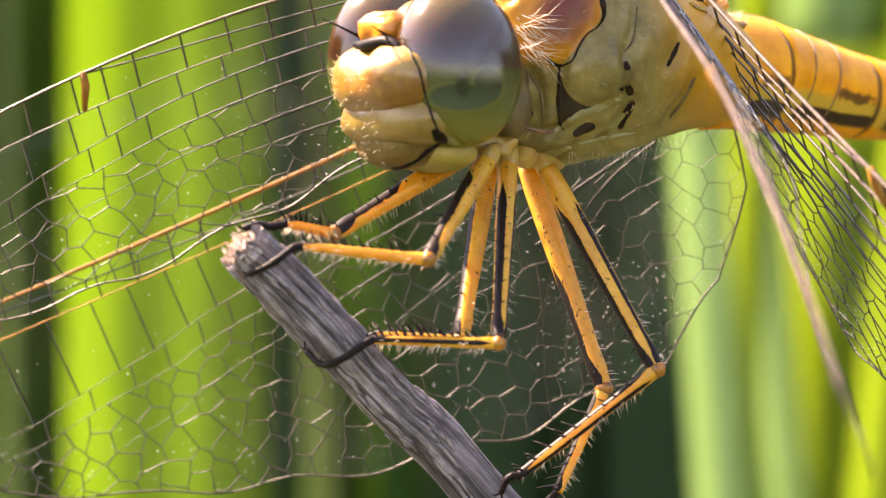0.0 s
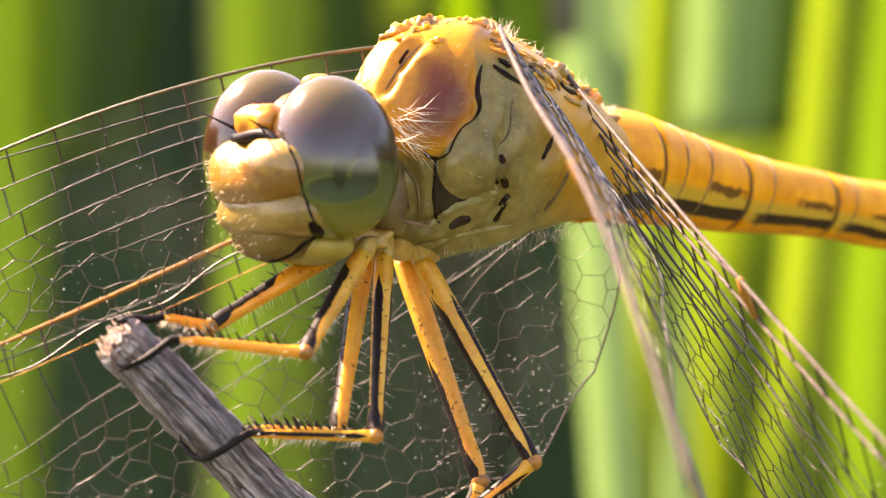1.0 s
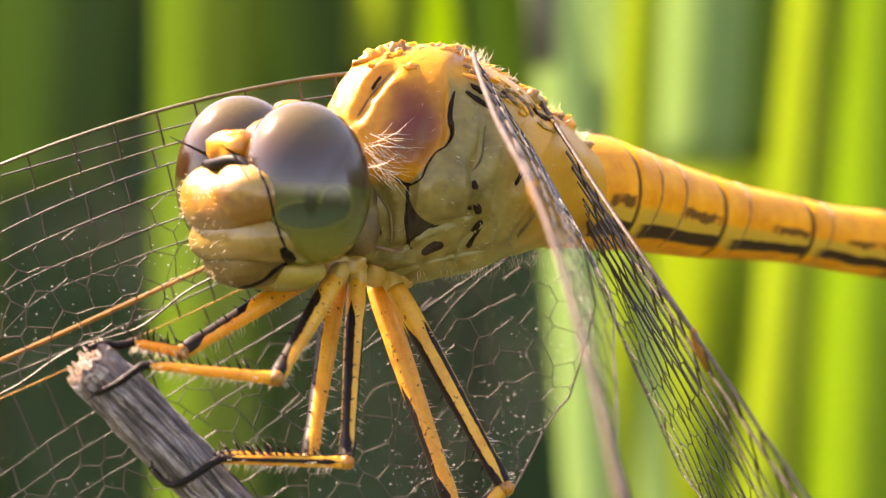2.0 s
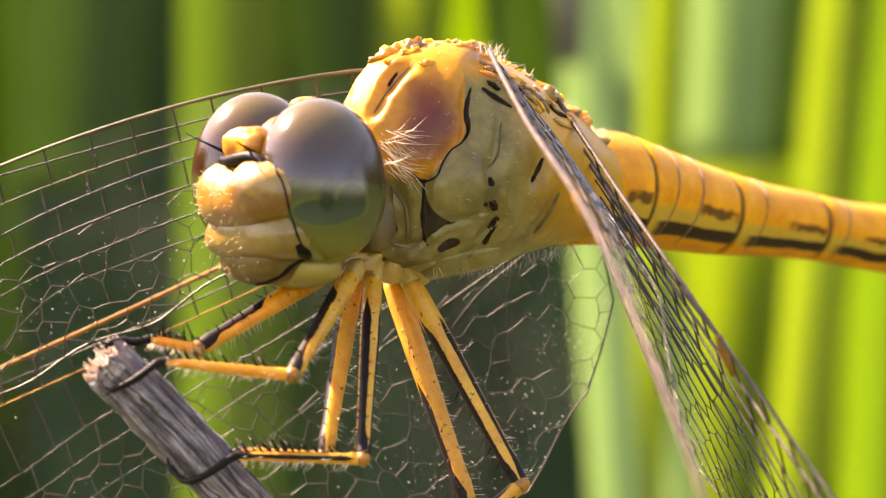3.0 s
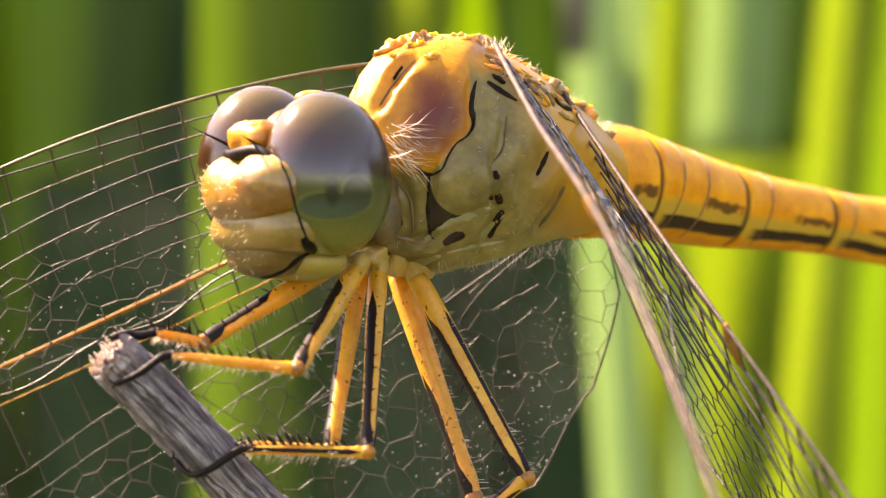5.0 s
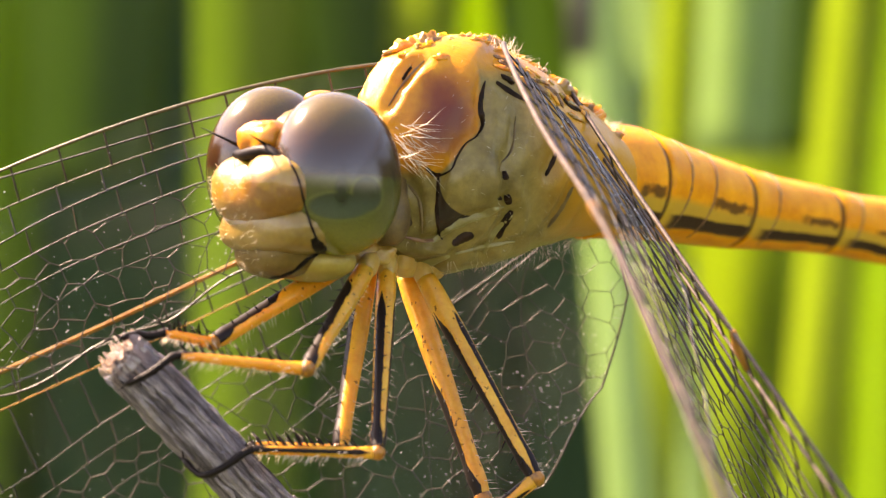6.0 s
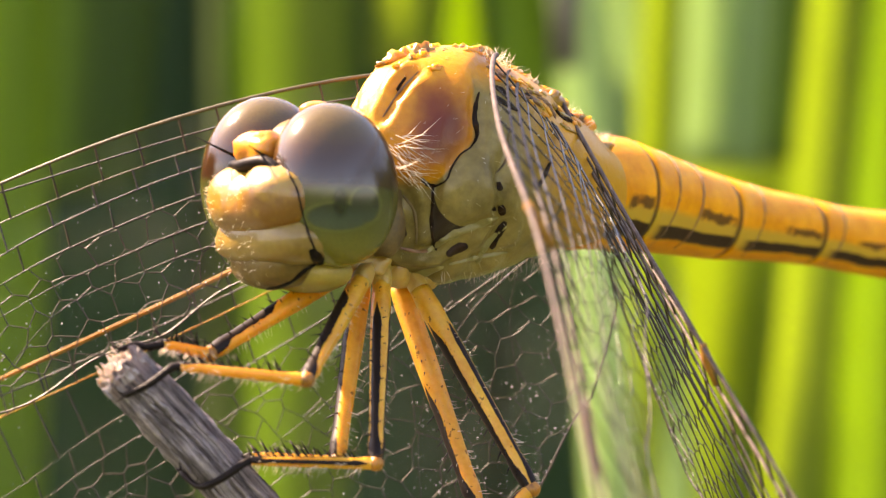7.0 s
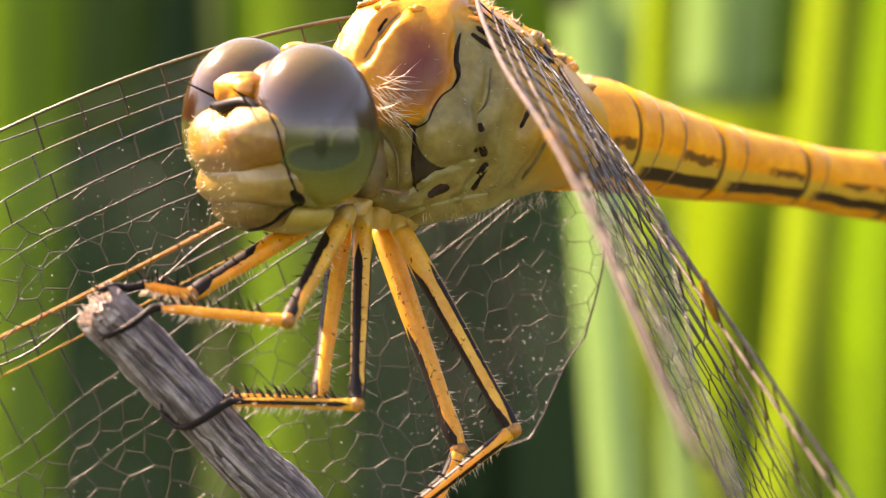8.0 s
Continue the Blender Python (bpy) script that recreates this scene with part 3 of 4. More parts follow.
FACE = (("forehead", "face", "bulging yellow-orange forehead with a middle groove", (1.14, 0.30, -0.56), (1.17, 1.80, 0.95), 0.84, lobes, -0.05),
        ("clypeus", "clypeus", "pale yellow plate below the forehead", (0.98, 0.36, -1.50), (1.06, 1.70, 0.66), 0.84, plates, 0.0),
        ("labrum", "olive", "olive-brown upper lip", (0.92, 0.20, -2.10), (0.84, 1.16, 0.60), 0.88, plates, -0.15),
        ("labium", "pale_lip", "pale yellow lower lip", (0.05, 0.42, -2.28), (1.0, 1.12, 0.50), 0.95, None, 0.0))
skull = bmesh.new()
for name, key, label, c, r, e, bulge, tap in FACE:
    for target in (None, skull):
        bm = bmesh.new() if target is None else target
        egg(bm, hd(*c), FWD * r[0], LEFT * r[1], UP * r[2], e, 48, 32, bulge, tap)
        if target is None:
            part(name, bm, key, head, label)
egg(skull, hd(0.05, 1.40, -0.17), FWD * 1.62, EYE_TILT @ (LEFT * 1.38), EYE_TILT @ (UP * 2.0), 0.97, 48, 32)
bmesh.ops.recalc_face_normals(skull, faces=skull.faces)
SKULL = BVHTree.FromBMesh(skull)
skull.free()
seam("mouth_line", [(-4.25, -0.31), (-3.94, -0.27), (-3.60, -0.12), (-3.28, 0.15), (-3.04, 0.29)], 0.055, "black", 0.5, False, SKULL, head, 0.03)
seam("eye_rim", [(-3.91, 2.93), (-3.69, 2.48), (-3.46, 2.04), (-3.30, 1.36), (-3.12, 0.82), (-2.98, 0.52)], 0.026, "black", 0.7, False, SKULL, head, 0.02)
seam("cheek", [(-3.12, 0.65), (-3.02, 0.46), (-2.85, 0.33)], 0.13, "black", 0.4, False, SKULL, head, 0.02)
bm = bmesh.new()
tube(bm, spline([hd(1.25, -0.95, 0.30), hd(1.62, -0.55, 0.32), hd(1.80, -0.05, 0.28), hd(1.80, 0.45, 0.34), hd(1.74, 0.85, 0.36), hd(1.68, 1.20, 0.20), hd(1.68, 1.40, -0.15)], 28),
     [0.16 * math.sin(math.pi * (0.08 + 0.86 * k / 27)) ** 0.6 for k in range(28)], 12)
part("brow_ridge", bm, "black", head, "black band over the forehead")
for sign in (1, -1):
    bm = bmesh.new()
    root = hd(1.50, -0.50, 0.52) if sign < 0 else hd(1.42, 0.56, 0.48)
    way = Vector((-0.85, -0.35, 0.34)) if sign < 0 else Vector((-0.35, -0.95, 0.15))
    tube(bm, [root - way * 0.1, root + way * 0.25, root + way * 1.15 + UP * 0.06], [0.08, 0.04, 0.01], 6)
    part("antenna", bm, "black", head)
bm = bmesh.new()
egg(bm, hd(1.22, 0, 0.68), FWD * 0.46, LEFT * 0.60, UP * 0.43, 0.68, 36, 24, lambda a, b, h: 1 + 0.16 * abs(b) * (h > -2) - 0.14 * max(0, -h) * abs(b) + 0.14 * noise.noise(Vector((a, b, h)) * 2.4 + Vector((3, 1, 0))))
part("vertex", bm, "orange", head, "small orange knob between the eyes")
bm = bmesh.new()
egg(bm, hd(-0.50, 0.06, 1.72), FWD * 0.5, LEFT * 0.34, UP * 0.22)
part("eye_seam", bm, "orange", head)

# bristles and fuzz
rnd = random.Random(11)


def fuzz(name, parent, key, count, place, length, r, spread=0.5):
    bm = bmesh.new()
    for _ in range(count):
        p, d = place()
        d = Vector(d).normalized() + Vector([rnd.uniform(-spread, spread) for _ in range(3)])
        cone(bm, p, d, length * rnd.uniform(0.5, 1.2), r, rnd.uniform(-1, 1))
    part(name, bm, key, parent, kind="stuff")


def face_place():
    while True:
        hit, nrm, _, _ = SKULL.ray_cast(hd(8, rnd.uniform(-1.8, 1.3) - 0.3, rnd.uniform(-2.7, 0.0)), -FWD)
        if hit is not None:
            return hit, nrm


def tuft_place():
    return body(-3.75 + rnd.uniform(-.15, .25), rnd.uniform(0.7, 1.3), rnd.uniform(2.5, 3.5)), LEFT * 1.1 + BACK * 0.7 + UP * rnd.uniform(-1.3, 0.4)


def flank_place():
    q, nrm = on_skin(rnd.uniform(-1.1, 3.6), rnd.uniform(0.0, 5.3), 0)
    return q, nrm


def belly_place():
    s = rnd.uniform(-2.2, 3.6)
    return body(s, rnd.uniform(-1.2, 1.2), 0.1 + 0.2 * max(0, s)), Vector((0, 0, -1))


def back_place():
    s = 3.9 - 4.9 * rnd.uniform(0, 1) ** 1.6
    return body(s, rnd.uniform(-0.9, 0.9), 5.55 - 0.55 * max(0, s)), Vector((0.3, 0, 1))


fuzz("face_bristles", head, "hair", 110, face_place, 0.15, 0.006)
fuzz("collar_hair", thorax, "hair", 90, tuft_place, 1.05, 0.013, 0.35)
fuzz("flank_hair", thorax, "hair", 90, flank_place, 0.18, 0.004)
fuzz("belly_hair", thorax, "hair", 170, belly_place, 0.4, 0.005)
fuzz("back_hair", thorax, "hair", 760, back_place, 0.42, 0.009, 0.8)


# ---- legs ----
bm = bmesh.new()
cone(bm, (0, 0, 0), (0, 0, 1), 1.0, 0.075, 0.35)
SPINE = mesh_of("spine", bm, "black")


def spine(parent, p, d, length):
    ob = new("spine", SPINE)
    ob.parent = parent
    ob.matrix_basis = Matrix.Translation(Vector(p) * MM) @ Vector(d).to_track_quat("Z", "Y").to_matrix().to_4x4() @ Matrix.Scale(length, 4)


def leg(name, hip, knee, ankle, toes, dark, w=0.17, spines=(9, 12), tib_w=0.11, dark2=None, wide=False, start=0.14, twin=0):
    """Femur, tibia and clawed foot; dark: the way to which the black stripe faces."""
    hip, knee, ankle = Vector(hip), Vector(knee), Vector(ankle)
    dark = Vector(dark)

    def bar(pts, radii, stripe, start, half):
        """A round bar; the black stripe begins at start and is uneven along its edges."""
        bm = bmesh.new()
        d = (Vector(pts[-1]) - Vector(pts[0])).normalized()
        st = (stripe - d * d.dot(stripe)).normalized()
        n, sides = 44, 28
        line = [Vector(pts[0]).lerp(Vector(pts[-1]), k / n) for k in range(n + 1)]
        rad = [float(np.interp(k / n, np.linspace(0, 1, len(radii)), radii)) for k in range(n + 1)]
        vs = tube(bm, line, rad, sides, st)
        seed = hip.x * 7
        field = bm.verts.layers.float.new("stripe")
        for vert in bm.verts:
            c = vert.co - line[0]
            at = c.dot(d) / (line[-1] - line[0]).length
            off = c - d * c.dot(d)
            turn = math.degrees(math.atan2(off.dot(d.cross(st)), off.dot(st)))
            wide_here = half * soft(start, start + 0.14, at) * (1 + 0.9 * soft(0.84, 0.97, at)) * (1 + 0.16 * noise.noise(Vector((at * 9, seed, 0))) + 0.14 * noise.noise(Vector((at * 40, seed, 2))))
            near_gap = min([abs(turn)] + [abs(abs(turn) - twin)] * bool(twin))
            vert[field] = ((wide_here if abs(turn) < 60 or not twin else wide_here * 0.6) - near_gap) / 20 if at > start else -1.0
        return bm
    bm = bmesh.new()
    along = (knee - hip).normalized()
    a, b = axes(along)
    egg(bm, hip - along * 0.2, along * 0.6, a * 0.25, b * 0.25, 0.9, 14, 10, lambda p, q, h: 1 + 0.12 * noise.noise(Vector((p, q, h)) * 2))
    part("coxa", bm, "cream", dragonfly)
    line = [hip.lerp(knee, k / 12) for k in range(13)]
    prof = [w * (1.25 - 0.1 * k / 12) * (0.9 if k == 0 else 1) * (0.86 if k == 12 else 1) * (1.12 if k == 11 else 1) for k in range(13)]
    prof = [p * (1 - 0.28 * max(0, k - 4) / 8) if k < 11 else p * 0.8 for k, p in enumerate(prof)]
    femur = part(name, bar(line, prof, dark, start, 62 if wide else 33), "leg", dragonfly, "orange leg with a black stripe and spines")
    bm = bmesh.new()
    egg(bm, knee, Vector((w * .95, 0, 0)), Vector((0, w * .95, 0)), Vector((0, 0, w * .95)), 1.0, 12, 8)
    part("knee", bm, "knee", femur)
    line = [knee.lerp(ankle, k / 10) for k in range(11)]
    part("tibia", bar(line, [tib_w * (1.2 - 0.035 * k) for k in range(11)], dark2 or dark, 0.02, 40), "leg", femur)
    rl = random.Random(int(hip.x * 10) + 50)
    d2 = Vector(dark2) if dark2 is not None else dark
    for a, b, n, r, ln, way in ((hip, knee, spines[0], w, 0.36, dark), (knee, ankle, spines[1], tib_w, 0.5, d2)):
        d = (b - a).normalized()
        st = (way - d * d.dot(way)).normalized()
        cr = d.cross(st)
        for row in (-1, 1):
            for k in range(n):
                f = (k + 0.6 + rl.uniform(-.2, .2)) / n
                if f < 0.15:
                    continue
                o = st * 0.8 + cr * row * 0.5
                spine(femur, a.lerp(b, f) + o * r * 0.8, o + d * 0.6 + cr * rl.uniform(-.25, .25), ln * rl.uniform(0.6, 1.1))
    bm = bmesh.new()
    for a, b, r, way in ((hip, knee, w, dark), (knee, ankle, tib_w, d2)):
        d = (b - a).normalized()
        st = (way - d * d.dot(way)).normalized()
        for k in range(64):
            o = -st * rl.choice((1, 1, 0.2)) + d.cross(st) * rl.uniform(-1, 1)
            cone(bm, a.lerp(b, rl.uniform(0.1, 1)) + o.normalized() * r * 0.75, o + d * 0.4, rl.uniform(0.14, 0.36), 0.011)
    part("leg_hair", bm, "hair", femur, kind="stuff")
    if toes:
        bm = bmesh.new()
        pts = spline([ankle] + [Vector(p) for p in toes], 14)
        tube(bm, pts, [0.11 - 0.003 * k + (0.015 if k % 4 == 0 else 0) for k in range(14)], 8)
        e, d = pts[-1], (pts[-1] - pts[-3]).normalized()
        a, b = axes(d)
        for s in (1, -1):
            cone(bm, e, d + a * s * 0.6, 0.3, 0.04, 1.0)
        for q in range(2, 12, 2):
            for s in (1, -1):
                spine(femur, pts[q], a * s * 0.7 + d * 0.3 + Vector((rl.uniform(-.4, .4), -0.3, rl.uniform(-.4, .4))), rl.uniform(0.15, 0.3))
        part("foot", bm, "black", femur)


leg("front_leg", (-2.42, -2.30, 0.13), (-5.56, -5.20, -1.85), (-6.60, -6.10, -1.58), [(-6.94, -6.20, -1.66), (-7.25, -6.25, -1.61), (-7.58, -6.40, -1.71)], (-0.3, -0.2, 1), 0.22, (10, 9), 0.13, None, True, 0.45)
leg("front_leg", (-2.00, -3.20, -0.15), (-3.21, -6.80, -2.41), (-6.13, -6.90, -2.09), [(-6.36, -6.95, -2.14), (-6.84, -7.15, -2.50), (-7.42, -6.90, -2.77)], (-0.8, -0.5, 0.5), 0.21, (8, 13), 0.13, Vector((0, 0.2, 1)), True)
leg("middle_leg", (-1.98, -1.60, -0.13), (-2.55, -4.60, -4.45), (-4.58, -4.50, -4.31), [(-4.83, -4.50, -4.42), (-5.26, -4.20, -4.71)], (-0.9, -0.5, 0.1), 0.22, (14, 8), 0.12, Vector((0, 0.2, 1)))
leg("middle_leg", (-1.47, -2.20, -0.20), (-1.60, -5.80, -4.43), (-4.57, -5.80, -4.35), [(-4.79, -5.95, -4.46), (-5.31, -6.10, -4.81), (-5.80, -5.85, -4.96), (-6.22, -5.40, -4.64)], (-0.35, -1, 0.1), 0.20, (17, 16), 0.13, Vector((-0.2, 0.2, 1)), False, 0.12, 100)
leg("hind_leg", (-1.00, -0.40, -0.30), (0.93, -2.00, -5.81), (-0.22, -3.00, -8.29), [(-0.54, -3.00, -8.63), (-0.96, -3.00, -8.98)], (-0.85, -0.6, -0.3), 0.245, (17, 10), 0.15, None, False, 0.42)
leg("hind_leg", (-0.51, -1.40, -0.34), (2.21, -3.60, -5.21), (-1.15, -4.20, -7.77), [(-1.40, -4.30, -7.81), (-1.59, -4.20, -8.20)], (-0.75, -0.6, -0.4), 0.23, (17, 10), 0.15, Vector((-0.5, -0.3, 0.6)), False, 0.15, 110)


# pale plates at the roots of the legs
for at, tall in (((-2.14, -2.20, 0.41), 0.5), ((-1.64, -2.00, 0.30), 0.42), ((-1.11, -1.40, 0.16), 0.45), ((-0.46, -0.70, 0.07), 0.36)):
    for side in (0, 1):
        bm = bmesh.new()
        c = mirrored(at) if side else Vector(at)
        egg(bm, c, BACK * 0.46, LEFT * 0.40, UP * tall, 0.95, 20, 14, lambda p, q, h: 1 + 0.4 * noise.noise(Vector((p, q, h)) * 1.8 + c))
        part("leg_root", bm, "cream", dragonfly)


# ---- wings ----
FORE_U = [0, .03, .1, .2, .35, .55, .75, .88, .95, .985, 1]
FORE_C = [1.6, 2.4, 3.5, 4.4, 5.2, 5.5, 4.8, 3.7, 2.5, 1.4, .1]
HIND_C = [1.5, 5.4, 7.6, 8.9, 8.9, 8.0, 6.4, 4.9, 3.3, 1.7, .1]


def wing(name, length, chord, node_at, sign, seed, amber="vein_orange", dark="vein", thick=0.7, fan=None, washout=0.0, cell=(1.0, 1.0), gap=(1.2, 1.8), front=0.06, bow=0.06, droop=0.0):
    """A wing along +x whose hind edge lies towards -y (sign turns the camber); its mesh is the membrane, its veins are parts."""
    rw = random.Random(seed)

    def lead(u):
        return bow * math.sin(math.pi * min(1, u / 0.9) ** 0.8) - 1.0 * max(0, (u - 0.86) / 0.14) ** 2

    def width(u):
        return float(np.interp(u, FORE_U, chord)) * (1 + 0.02 * math.sin(u * 40))

    def lift(x, y):
        u = x / length
        return (1 if sign > 0 else -0.25) * (0.5 * math.sin(math.pi * u) * 0.6 + 0.07 * math.cos(y * 3.0) * math.exp(y * 0.4) - 0.12 * math.exp(-((y + 0.5) / 0.33) ** 2) * min(1, 6 * u) - 0.012 * y * y) + washout * y * soft(0.3, 0.62, u) + droop * max(0.0, u) ** 2.2

    def pt(u, y):
        x = u * length
        return Vector((x, y, lift(x, y)))

    bm = bmesh.new()
    nu, nc = 60, 14
    grid = [[pt(i / nu, lead(i / nu) - width(i / nu) * j / nc) for j in range(nc + 1)] for i in range(nu + 1)]
    rings_to(bm, grid, caps=False, closed=False)
    ob = part(name, bm, "membrane", dragonfly, "clear finely netted wing with amber front veins")

    def vein(bm, us, f, r, sides=5):
        tube(bm, [pt(u, f(u)) for u in us], r, sides)

    # front edge, with the joint half way
    bm = bmesh.new()
    us = [k / 60 for k in range(60)]
    vein(bm, us, lead, [front - 0.03 * u for u in us], 6)
    part("front_vein", bm, amber, ob, "amber front vein of the wing")
    bm = bmesh.new()
    vein(bm, [u for u in us if u <= node_at], lambda u: lead(u) - 0.55 * (1 - (u / node_at) ** 4), 0.026 if sign > 0 else 0.036)
    part("second_vein", bm, dark if sign > 0 else amber, ob)
    bm = bmesh.new()
    reach = [u for u in us if u < 0.97]
    vein(bm, reach, lambda u: lead(u) - 0.95 + 0.35 * max(0, u - node_at), [(0.045 - 0.024 * soft(0.05, 0.35, u) if sign > 0 else 0.045) for u in reach])
    part("third_vein", bm, amber, ob)
    bm = bmesh.new()
    tube(bm, [pt(node_at - 0.004, lead(node_at) + 0.05), pt(node_at, lead(node_at) - 0.35), pt(node_at + 0.012, lead(node_at) - 0.95)], [0.09, 0.13, 0.07], 6)
    part("joint", bm, "vein_orange", ob)
    bm = bmesh.new()
    mark = [(0.80, -0.06), (0.895, -0.02), (0.90, -0.6), (0.81, -0.68)]
    for dz in (0.035, -0.035):
        bm.faces.new([bm.verts.new(pt(u, lead(u) + y) + Vector((0, 0, dz))) for u, y in (mark if dz > 0 else mark[::-1])])
    part("wing_mark", bm, "brown", ob, "small brown mark near the wing tip")

    # long veins that fan out to the hind edge
    longs = []
    for start, end_u, sag in fan or ((1.2, 0.99, 0.0), (1.5, 0.93, .2), (1.8, 0.84, .3), (2.1, 0.74, .4), (2.4, 0.62, .5), (2.6, 0.48, .5), (2.8, 0.36, .5), (2.9, .24, .4)):
        bm = bmesh.new()
        line = []
        for k in range(50):
            f = k / 49
            u = 0.015 + (end_u - 0.015) * f
            edge = lead(u) - width(u)
            y = lead(u) - start * min(1, width(u) / 3.2) * (1 - f ** 3)
            y = y * (1 - f ** 3) + edge * f ** 3 - sag * math.sin(math.pi * f)
            line.append((u, max(y, edge)))
        longs.append(line)
        tube(bm, [pt(u, y) for u, y in line], [(0.024 + 0.02 * math.sin(math.pi * min(1, k / 30)) - 0.008 * k / 49) * thick * (0.7 if sign > 0 else 1) for k in range(50)], 5)
        part("long_vein", bm, dark, ob)

    # cross veins in the front fields
    bm = bmesh.new()
    def third(u):
        return lead(u) - 0.95 + 0.35 * max(0, u - node_at)

    def on_long(j, u):
        return float(np.interp(u, [p[0] for p in longs[j]], [p[1] for p in longs[j]]))
    u = 0.05
    while u < 0.95:
        if not 0.79 < u < 0.91:
            tube(bm, [pt(u, lead(u)), pt(u + 0.003, (lead(u) + third(u)) / 2), pt(u + 0.006, third(u + 0.006))], 0.034 * thick, 4, caps=False)
        a, b = u + 0.020, u + 0.022
        tube(bm, [pt(a, third(a)), pt(b, on_long(0, b))], 0.03 * thick, 4, caps=False)
        a, b = u + 0.010, u + 0.014
        if u < 0.9 and on_long(0, a) - on_long(1, b) > 0.1:
            tube(bm, [pt(a, on_long(0, a)), pt(b, on_long(1, b))], 0.028 * thick, 4, caps=False)
        u += rw.uniform(*gap) / length
    # the net of cells behind
    size = 0.47
    pts, edges = {}, set()
    for i in range(-2, int(length / (size * 0.87)) + 2):
        for j in range(-2, int(12 / (size * 1.5 * cell[1])) + 2):
            cx, cy = i * size * 1.732 + (j % 2) * size * 0.866, -j * size * 1.5
            ring = []
            for c in range(6):
                w = math.pi / 6 + c * math.pi / 3
                key = (round((cx + size * math.cos(w)) * 50), round((cy + size * math.sin(w)) * 50))
                key = next((q for q in ((key[0] + a, key[1] + b) for a in (0, 1, -1) for b in (0, 1, -1)) if q in pts), key)
                pts.setdefault(key, ((key[0] / 50 + rw.uniform(-.17, .17)) * cell[0], (key[1] / 50 + rw.uniform(-.17, .17)) * cell[1]))
                ring.append(key)
            for c in range(6):
                edges.add(tuple(sorted((ring[c], ring[(c + 1) % 6]))))
    lu, ly = [p[0] for p in longs[1]], [p[1] for p in longs[1]]

    def inside(p):
        u = p[0] / length
        if not (0.02 if sign > 0 else 0.04) < u < 0.985:
            return 0
        top = float(np.interp(u, lu, ly)) if u < 0.88 else lead(u) - 0.7
        low = lead(u) - width(u)
        return 1 if low < p[1] < top else 0
    for a, b in sorted(edges):
        p, q = pts[a], pts[b]
        ip, iq = inside(p), inside(q)
        if not (ip or iq):
            continue
        if not (ip and iq):  # ends on the border
            lo, hi = (p, q) if ip else (q, p)
            for _ in range(7):
                m = ((lo[0] + hi[0]) / 2, (lo[1] + hi[1]) / 2)
                lo, hi = (m, hi) if inside(m) else (lo, m)
            p, q = (p, lo) if ip else (q, lo)
        tube(bm, [pt(p[0] / length, p[1]), pt(q[0] / length, q[1])], 0.021 * thick * ((0.55 + 0.75 * p[0] / length) if sign > 0 else (1.15 - 0.6 * p[0] / length)), 4, caps=False)
    us = [0.0] + [k / 90 for k in range(1, 90)]
    tube(bm, [pt(u, lead(u) - width(u)) for u in us], 0.03, 4)
    part("vein_net", bm, dark, ob, kind="stuff")
    # dust and dew specks
    bm = bmesh.new()
    count = 560 if sign > 0 else 140
    for k in range(count + (260 if "hind" in name else 0)):
        u = rw.uniform(0.02, 0.95) if k < count else rw.uniform(0.03, 0.30)
        down = rw.uniform(0.1, 0.98) if k % 2 else rw.uniform(0.4, 1) ** 0.5
        if k >= count:  # thickest by the hind edge near the body
            down = rw.uniform(0.2, 1) ** 0.3
        p = pt(u, lead(u) - width(u) * down) + Vector((0, 0, rw.choice((-1, 1)) * 0.02))
        r = rw.choice((0.008, 0.010, 0.013, 0.017, 0.024))
        vs = [bm.verts.new(p + Vector(o) * r) for o in ((1, 0, 0), (0, 1, 0), (-1, 0, 0), (0, -1, 0), (0, 0, 1), (0, 0, -1))]
        for i in range(4):
            bm.faces.new((vs[i], vs[(i + 1) % 4], vs[4]))
            bm.faces.new((vs[(i + 1) % 4], vs[i], vs[5]))
    part("specks", bm, "dust", ob, kind="stuff")
    return ob


def set_wing(base, span, rear):
    """The pose of a wing: its root, the way to its tip and the way to its hind edge."""
    x = Vector(span).normalized()
    r = Vector(rear)
    y = -(r - x * r.dot(x)).normalized()
    z = x.cross(y)
    m = Matrix((x, y, z)).transposed().to_4x4()
    m.translation = Vector(base) * MM
    return m


WASHOUT = -0.27  # the outer half of the drooping wing is twisted
SPARSE = ((1.4, 0.99, 0.0), (1.95, 0.94, .2), (2.5, 0.82, .45), (3.0, 0.58, .6), (3.0, .32, .5), (2.8, .18, .3))
right_fore = wing("forewing", 23.7, FORE_C, 0.52, 1, 1, "vein_olive", thick=0.9, fan=SPARSE, gap=(0.85, 1.5), bow=1.21)
right_hind = wing("hindwing", 26.0, HIND_C, 0.93, 1, 2, thick=0.85, fan=SPARSE, gap=(0.85, 1.5), front=0.085, bow=-0.32)
left_fore = wing("forewing", 24.69, FORE_C, 0.52, -1, 3, "vein_grey", "vein_black", 0.75, SPARSE, WASHOUT, cell=(1.4, 0.95), front=0.075, bow=1.09, droop=1.15)
left_hind = wing("hindwing", 25.06, HIND_C, 0.42, -1, 4, "vein_grey", "vein_black", 0.9, SPARSE, cell=(1.6, 0.95), front=0.066, bow=-0.39)

